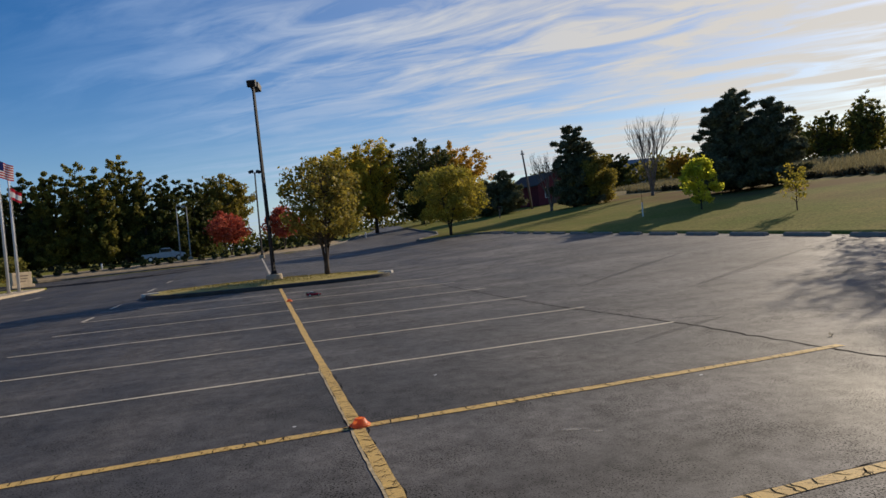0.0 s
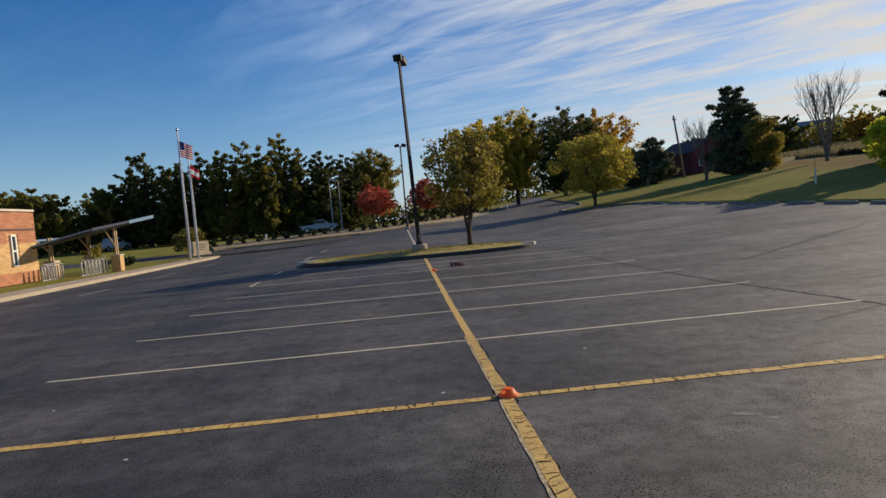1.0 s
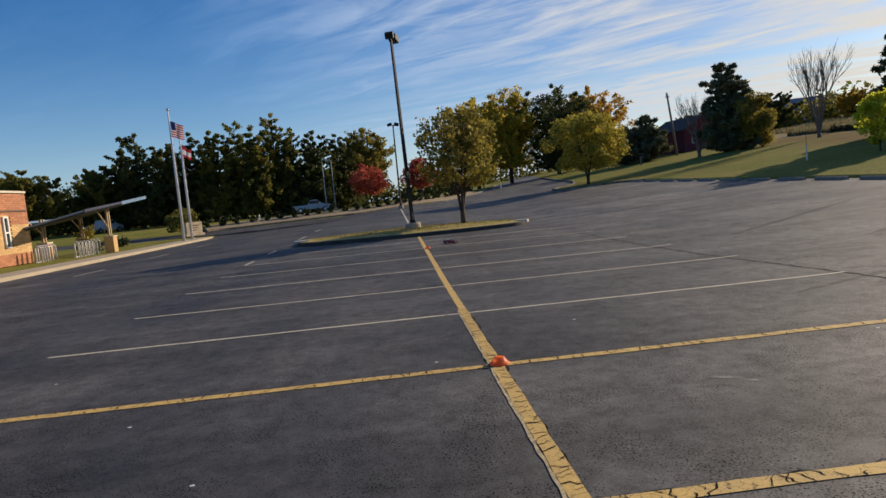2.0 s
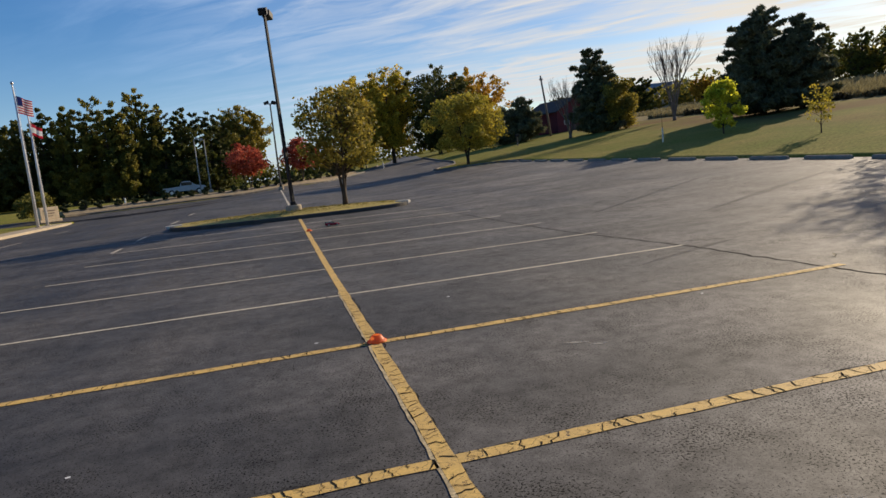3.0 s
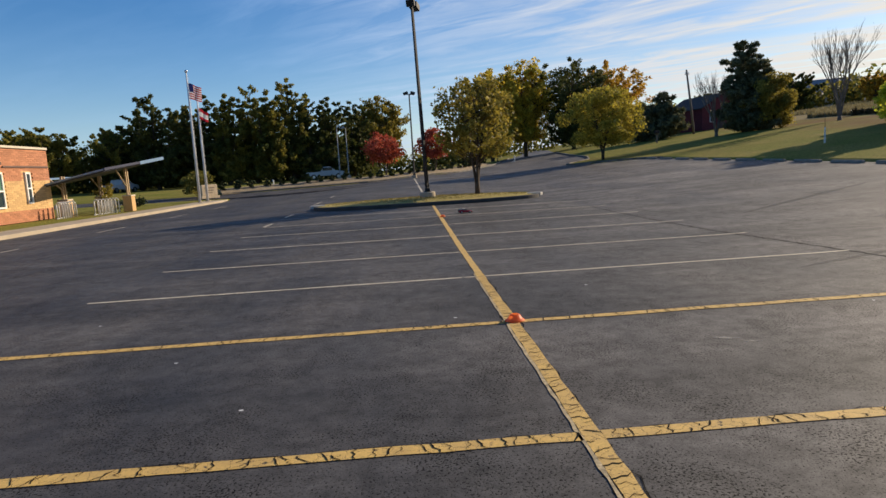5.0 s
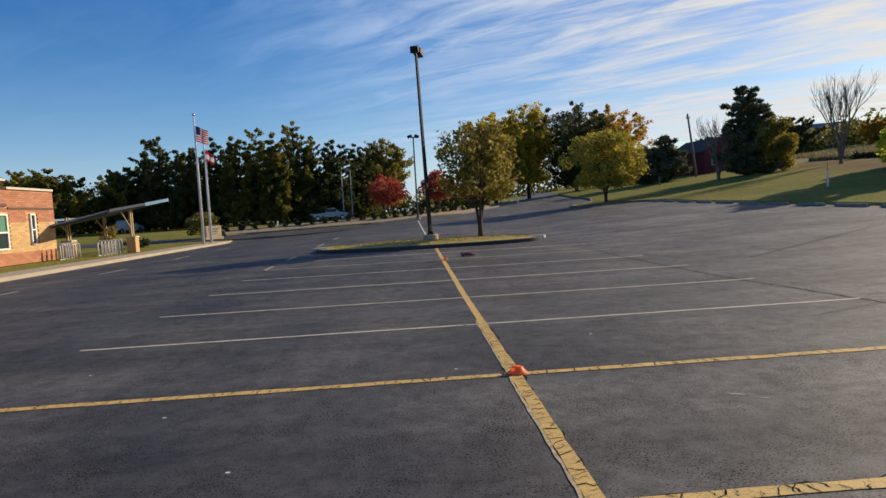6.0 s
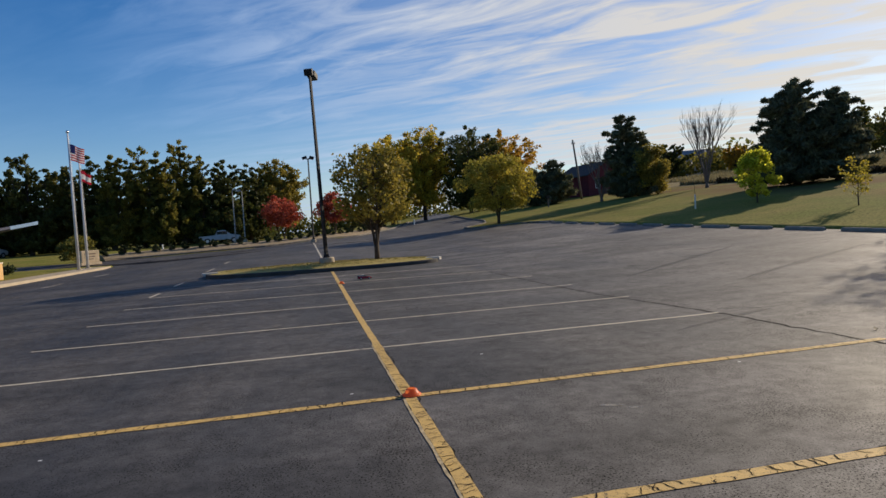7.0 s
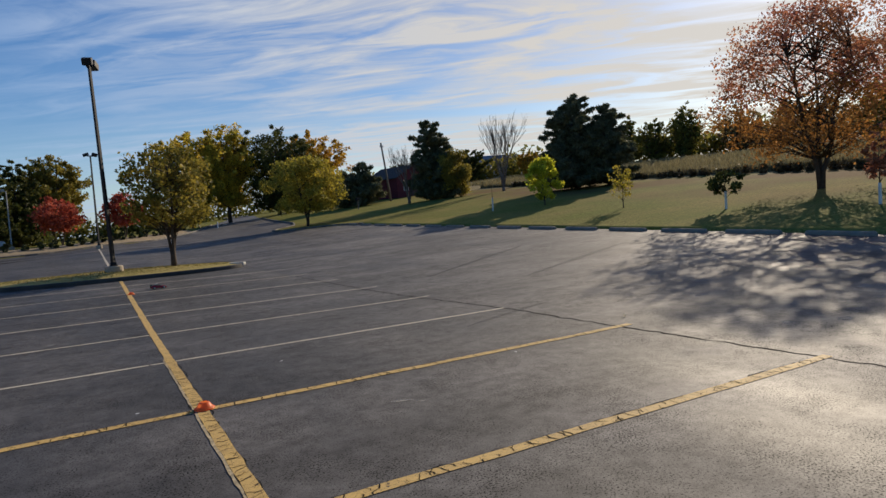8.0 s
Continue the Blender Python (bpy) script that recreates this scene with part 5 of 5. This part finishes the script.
# ---------- flagpoles ----------
def flagpole(x, y, height, label, stars, cloth=1.0):
    e = thing("flagpole", x, y, 0.14, label, "flagpole", "pair of flagpoles")
    v, f = tube([(0, 0, -0.1), (0, 0, 0.06), (0, 0, 0.07)], [0.22, 0.2, 0.1], 16)
    link("collar", v, f, CONCRETE, e)
    v, f = tube([(0, 0, 0), (0, 0, height * 0.55), (0, 0, height)], [0.095, 0.08, 0.045], 14)
    link("pole", v, f, POLE_WHITE, e, smooth=True)
    bm = bmesh.new()
    bmesh.ops.create_uvsphere(bm, u_segments=12, v_segments=8, radius=0.11, matrix=Matrix.Translation((0, 0, height + 0.08)))
    part("ball", bm, CHROME, e, smooth=True)
    # hanging cloth, folded by its own weight
    w, h, top = 1.25 * cloth, 1.15 * cloth, height - 0.75
    nu, nv = 16, 13
    v, f, mi = [], [], []
    for j in range(nv + 1):
        for i in range(nu + 1):
            u, t = i / nu, j / nv
            fold = 0.10 * math.sin(u * 9 + t * 2.0) * u
            v.append((0.07 + w * 0.72 * u + 0.05 * math.sin(u * 7), fold - 0.1 * u, top - h * t - 0.42 * u * (1 - 0.25 * t)))
    for j in range(nv):
        for i in range(nu):
            a = j * (nu + 1) + i
            f.append((a, a + 1, a + nu + 2, a + nu + 1))
            if stars:
                mi.append(2 if i < 6 and j < 7 else (0 if j % 2 == 0 else 1))
            else:
                mi.append(0 if j < 4 or j > 9 else 1)
    link("flag", v, f, [FLAG_RED, FLAG_WHITE, FLAG_BLUE], e, "striped flag hanging limp" if stars else "red and white flag hanging limp", smooth=True, index=mi)
    v, f = tube([(0.11, 0, 0.8), (0.12, 0, height - 0.2)], [0.008, 0.008], 4)
    link("halyard", v, f, WHITE_PAINT, e)
    return e


flagpole(-16.6, 42.4, 9.55, "tall white flagpole with a striped flag", True)
flagpole(-16.7, 44.6, 7.95, "shorter white flagpole with a red and white flag", False, 0.72)

# ---------- school building ----------
BX, BY = -21.0, 30.75   # wall plane and its end corner
bd = thing("school_building", BX, BY, 0.1, "low red and tan brick school building with limestone coping", "building")


def b_part(name, bm, mat, label="", parent=None):
    return part(name, bm, mat, parent or bd, label)


LEN = 22.0
b_part("wall_core", box(9.6, LEN - 0.3, 3.75, (-5.0, -LEN / 2 - 0.15, 0)), MORTAR)
b_part("parapet_low", box(0.45, 4.1, 0.12, (-0.13, -2.05, 3.83), 0.02), LIMESTONE, "pale limestone coping")
b_part("parapet_high_core", box(9.0, LEN - 4.4, 0.5, (-4.7, -LEN / 2 - 2.1, 3.72)), BRICK_RED)
b_part("coping", box(0.5, LEN - 4.2, 0.12, (-0.13, -LEN / 2 - 2.1, 4.22), 0.02), LIMESTONE, "pale limestone coping")
b_part("roof", box(9.4, LEN - 0.6, 0.1, (-5.0, -LEN / 2, 3.72)), ROOF_GREY)
b_part("band", box(0.06, LEN - 4.2, 0.14, (0.07, -LEN / 2 - 2.1, 2.98), 0.01), BROWN_TRIM, "brown metal band")
b_part("band", box(0.05, 4.0, 0.09, (0.065, -2.1, 2.84), 0.01), BROWN_TRIM, "brown metal band")
WINDOWS = [(-2.15, 0.45, 0.95, 1.65), (-4.9, 1.25, 0.80, 1.8), (-9.5, 1.25, 0.80, 1.8), (-14.0, 1.25, 0.80, 1.8)]
for yc, w, z0, h in WINDOWS:
    wn_ = thing("window", 0, 0, 0, "white-framed window with dark glass", "window")
    wn_.parent = bd
    del wn_["category"]
    wn_.matrix_basis = pose(0.04, yc, z0)
    part("reveal", box(0.03, w + 0.44, h + 0.2, (-0.034, 0, -0.1)), BRICK_TAN, wn_)
    for nm, sy, sz, at in (("frame", w, 0.09, (0, 0, 0)), ("frame", w, 0.09, (0, 0, h - 0.09)), ("frame", 0.09, h - 0.18, (0, -w / 2 + 0.045, 0.09)), ("frame", 0.09, h - 0.18, (0, w / 2 - 0.045, 0.09)), ("transom", w - 0.18, 0.08, (0, 0, h * 0.46))):
        part(nm, box(0.12, sy, sz, (0.02, at[1], at[2]), 0.008), WHITE_PAINT, wn_)
    part("pane", box(0.02, w - 0.18, h * 0.46 - 0.09, (0, 0, 0.09)), GLASS, wn_)
    part("pane", box(0.02, w - 0.18, h * 0.54 - 0.17, (0, 0, h * 0.46 + 0.08)), GREEN_BLIND if w > 1 else GLASS, wn_)


def blocked(y0, y1, z0, z1):
    return any(y1 > yc - w / 2 + 0.01 and y0 < yc + w / 2 - 0.01 and z1 > a + 0.01 and z0 < a + h - 0.01 for yc, w, a, h in WINDOWS)


# ---------- entrance canopy ----------
cn = thing("entrance_canopy", -19.0, 35.0, 0.1, "blue-grey metal canopy with tan steel columns on brick piers", "canopy")


def post(x, y, top, parent):
    part("pier", box(0.55, 0.55, 0.95, (x, y, 0), 0.02), BRICK_TAN, parent, "tan masonry pier")
    part("pier_cap", box(0.62, 0.62, 0.07, (x, y, 0.95), 0.015), LIMESTONE, parent)
    for s in (-0.13, 0.13):
        part("column", box(0.11, 0.11, top - 1.02, (x, y + s, 1.02), 0.01), TAN_STEEL, parent)
    v, f = tube([(x, y - 0.2, 1.6), (x - 0.1, y - 1.35, top - 0.05)], [0.045, 0.045], 8)
    link("brace", v, f, TAN_STEEL, parent)


def slab(pts, thick, name, mat, parent, label=""):
    n_ = len(pts)
    v = [(x, y, z) for x, y, z in pts] + [(x, y, z - thick) for x, y, z in pts]
    f = [tuple(range(n_)), tuple(reversed(range(n_, 2 * n_)))] + [(i, i + n_, (i + 1) % n_ + n_, (i + 1) % n_) for i in range(n_)]
    return link(name, v, f, mat, parent, label)


post(0.4, 0.0, 2.85, cn)
post(-2.0, -2.9, 2.35, cn)
post(-2.2, 2.0, 2.6, cn)
slab([(1.3, -4.8, 2.62), (1.3, 3.9, 3.42), (-3.0, 3.9, 2.55), (-3.0, -4.8, 1.75)], 0.10, "roof_panel", CANOPY_BLUE, cn, "sloping blue-grey metal roof")
slab([(1.22, -4.7, 2.49), (1.22, 3.8, 3.275), (-2.9, 3.8, 2.44), (-2.9, -4.7, 1.64)], 0.05, "soffit", CANOPY_UNDER, cn)
slab([(-4.2, -4.5, 2.25), (-4.2, 2.5, 2.42), (-6.2, 2.5, 2.42), (-6.2, -4.5, 2.25)], 0.12, "lower_roof", CANOPY_BLUE, cn)
slab([(1.36, 0.0, 3.08), (1.36, 3.95, 3.45), (1.31, 3.95, 3.45), (1.31, 0.0, 3.08)], 0.2, "fascia", CANOPY_BLUE, cn)
# this stretch of fascia is coloured dark to stand for the shaded underside
slab([(1.36, -4.85, 2.64), (1.36, -0.01, 3.07), (1.31, -0.01, 3.07), (1.31, -4.85, 2.64)], 0.14, "fascia", CANOPY_UNDER, cn)
for y in (-3.5, -1.0, 1.5):
    part("rear_column", box(0.14, 0.14, 2.2, (-5.4, y, 0), 0.01), TAN_STEEL, cn)


def bike_rack(x, y, turn, label):
    e = thing("bike_rack", x, y, 0.1, label, "bike rack", "bike racks", turn)
    for k in range(7):
        yo = (k - 3) * 0.42
        arc = [(0, yo, -0.05), (0, yo, 0.75)] + [(0.14 - 0.14 * math.cos(a), yo, 0.75 + 0.14 * math.sin(a)) for a in np.linspace(0.4, math.pi - 0.4, 4)] + [(0.28, yo, 0.75), (0.28, yo, -0.05)]
        v, f = tube(arc, [0.04] * len(arc), 8)
        link("hoop", v, f, POLE_WHITE, e, smooth=True)
    part("rail", box(0.05, 2.9, 0.04, (0, 0, 0.0), 0.005), POLE_WHITE, e)
    return e


bike_rack(-19.3, 33.2, 0, "white steel hoop bike rack under the canopy")
bike_rack(-20.5, 30.9, 12, "white steel hoop bike rack against the wall")

# ---------- utility pole, houses, vehicles, mailbox ----------
up_ = thing("utility_pole", 36.0, 75.0, land(36, 75) + LAWN - 0.1, "leaning weathered wooden utility pole", "utility pole")
v, f = tube([(0.55, 0, -0.4), (0.1, 0, 4), (-0.4, 0, 8.3)], [0.17, 0.14, 0.11], 10)
link("pole", v, f, WOOD_POLE, up_, smooth=True)
part("crossarm", box(0.55, 0.09, 0.09, (-0.33, 0, 7.7), 0.01), WOOD_POLE, up_)
for s in (-0.54, -0.12):
    v, f = tube([(s, 0, 7.79), (s, 0, 7.92), (s, 0, 7.99)], [0.03, 0.045, 0.02], 8)
    link("insulator", v, f, CHROME, up_)


def house(x, y, w, d, h, rise, wall, roof, turn, label):
    z = land(x, y) + LAWN - 0.3
    e = thing("house", x, y, z, label, "house", turn=turn)
    part("wall", box(w, d, h, (0, 0, 0)), wall, e)
    v = [(-w / 2, -d / 2, h), (w / 2, -d / 2, h), (w / 2, d / 2, h), (-w / 2, d / 2, h), (0, -d / 2, h + rise - 0.1), (0, d / 2, h + rise - 0.1)]
    link("gable", v, [(0, 1, 4), (2, 3, 5), (1, 2, 5, 4), (3, 0, 4, 5)], wall, e)
    for s in (-1, 1):
        v = [(s * (w / 2 + 0.4), -d / 2 - 0.4, h - 0.25), (s * (w / 2 + 0.4), d / 2 + 0.4, h - 0.25), (0, d / 2 + 0.4, h + rise), (0, -d / 2 - 0.4, h + rise)]
        v += [(a, b, c + 0.14) for a, b, c in v]
        link("roof", v, [(3, 2, 1, 0), (4, 5, 6, 7), (0, 1, 5, 4), (1, 2, 6, 5), (2, 3, 7, 6), (3, 0, 4, 7)], roof, e)
    for k in (-1, 1):
        win = part("window", box(0.95, 0.08, 1.2, (k * w * 0.24, -d / 2 - 0.04, 1.1), 0.01), WHITE_PAINT, e)
        part("pane", box(0.75, 0.03, 1.0, (k * w * 0.24, -d / 2 - 0.085, 1.2)), GLASS, win)
    part("door", box(0.95, 0.08, 2.05, (0, -d / 2 - 0.04, 0.25), 0.01), BROWN_TRIM, e)
    return e


house(43.0, 86.0, 6.5, 8, 3.2, 1.8, BARN_RED, ROOF_DARK, 12, "small maroon house with a dark gable roof")
house(89.0, 126.0, 9, 12, 3.0, 3.2, WHITE_PAINT, ROOF_GREY, 70, "white farmhouse with a grey roof beyond the field")


def pickup(x, y, turn, label, z):
    e = thing("pickup_truck", x, y, z, label, "pickup truck", turn=turn)
    b = bmesh.new()
    prof = [(-2.7, 0.5), (-2.75, 1.05), (-0.55, 1.08), (-0.35, 1.75), (0.75, 1.78), (1.35, 1.15), (2.55, 1.02), (2.7, 0.85), (2.7, 0.45)]
    a = [b.verts.new((px_, -0.92, pz)) for px_, pz in prof]
    c = [b.verts.new((px_, 0.92, pz)) for px_, pz in prof]
    b.faces.new(a), b.faces.new(c[::-1])
    for i in range(len(prof)):
        j = (i + 1) % len(prof)
        b.faces.new((a[j], a[i], c[i], c[j]))
    bmesh.ops.bevel(b, geom=b.edges[:], offset=0.07, segments=2, affect="EDGES")
    part("body", b, SILVER_CAR, e, smooth=False)
    for s in (-1, 1):
        part("side_window", box(1.35, 0.03, 0.42, (0.25, s * 0.925, 1.22), 0.01), GLASS, e)
    part("windscreen", box(0.03, 1.5, 0.6, (1.08, 0, 1.2), 0.0, tilt=Matrix.Rotation(radians(-43), 4, "Y")), GLASS, e)
    for wx in (-1.7, 1.75):
        for wy in (-0.82, 0.82):
            v, f = tube([(wx, wy - 0.13, 0.38), (wx, wy + 0.13, 0.38)], [0.38, 0.38], 18)
            w_ = link("wheel", v, f, RUBBER, e)
            v, f = tube([(wx, wy - 0.14, 0.38), (wx, wy + 0.14, 0.38)], [0.21, 0.21], 12)
            link("rim", v, f, CHROME, w_)
    return e


pickup(-12.6, 86.0, 10, "silver pickup truck parked beyond the shrub bed", land(-13.2, 84.0) + LAWN)
pickup(-38.5, 79.0, 75, "white pickup truck parked beyond the lawn", land(-36.0, 72.0) + LAWN)

mb = thing("mailbox", 28.3, 66.8, land(28.3, 66.8) + LAWN - 0.05, "dark rounded mailbox on a post by the drive", "mailbox", turn=15)
part("post", box(0.12, 0.12, 1.1, (0, 0, 0), 0.01), WOOD_POLE, mb)
bm = box(0.55, 0.3, 0.34, (0, 0, 1.1), 0.08)
part("body", bm, BLACK_STEEL, mb)
for k, (x, y) in enumerate(((-15.0, 61.5), (-10.5, 62.5), (13.6, 79.0))):
    mp_ = thing("marker_post", x, y, land(x, y) + LAWN - 0.05, "short pale marker post on the lawn", "post", "lawn marker posts")
    v, f = tube([(0, 0, 0), (0, 0, 0.7), (0, 0, 0.76)], [0.08, 0.08, 0.05], 10)
    link("shaft", v, f, WHITE_PAINT, mp_)

# ---------- bricks of the school wall ----------
def brick_mesh(name, ln, mat):
    b = box(0.05, ln, 0.093, (0, 0, 0), 0.0)
    me = bpy.data.meshes.new(name)
    b.to_mesh(me)
    b.free()
    me.materials.append(mat)
    return me


# near stretch of wall: single bricks; the rest joined
near_red, near_tan = brick_mesh("brick", 0.39, BRICK_RED), brick_mesh("brick", 0.39, BRICK_TAN)
joined = {0: ([], []), 1: ([], [])}
count = 0
for c in range(37):
    z0 = 0.02 + c * 0.102
    tan = 0.55 < z0 < 2.1
    for k in range(int(LEN / 0.4)):
        y1 = min(0.0, -k * 0.4 + (0.2 if c % 2 else 0.0))
        y0 = -k * 0.4 + (0.2 if c % 2 else 0.0) - 0.39
        if y1 > 0.0 or y0 < -LEN or blocked(y0, y1, z0, z0 + 0.093):
            continue
        if -4.2 < y1 < -0.01 and count < 300 and c > 2:
            br = new("brick", near_tan if tan else near_red)
            br.parent = bd
            br.matrix_basis = pose(0.0 + random.uniform(-0.002, 0.002), (y0 + y1) / 2, z0)
            count += 1
        else:
            v, f = joined[1 if tan else 0]
            o = len(v)
            for xx in (-0.025, 0.025):
                v += [(xx, y0, z0), (xx, y1, z0), (xx, y1, z0 + 0.093), (xx, y0, z0 + 0.093)]
            f += [(o + 4, o + 5, o + 6, o + 7), (o, o + 4, o + 7, o + 3), (o + 5, o + 1, o + 2, o + 6), (o + 7, o + 6, o + 2, o + 3), (o, o + 1, o + 5, o + 4)]
for q, m in ((0, BRICK_RED), (1, BRICK_TAN)):
    tagged(link("brickwork", joined[q][0], joined[q][1], m, bd), kind="stuff")

b_part("end_wall", box(9.4, 0.12, 3.72, (-4.9, 0.0, 0.02)), BRICK_RED)
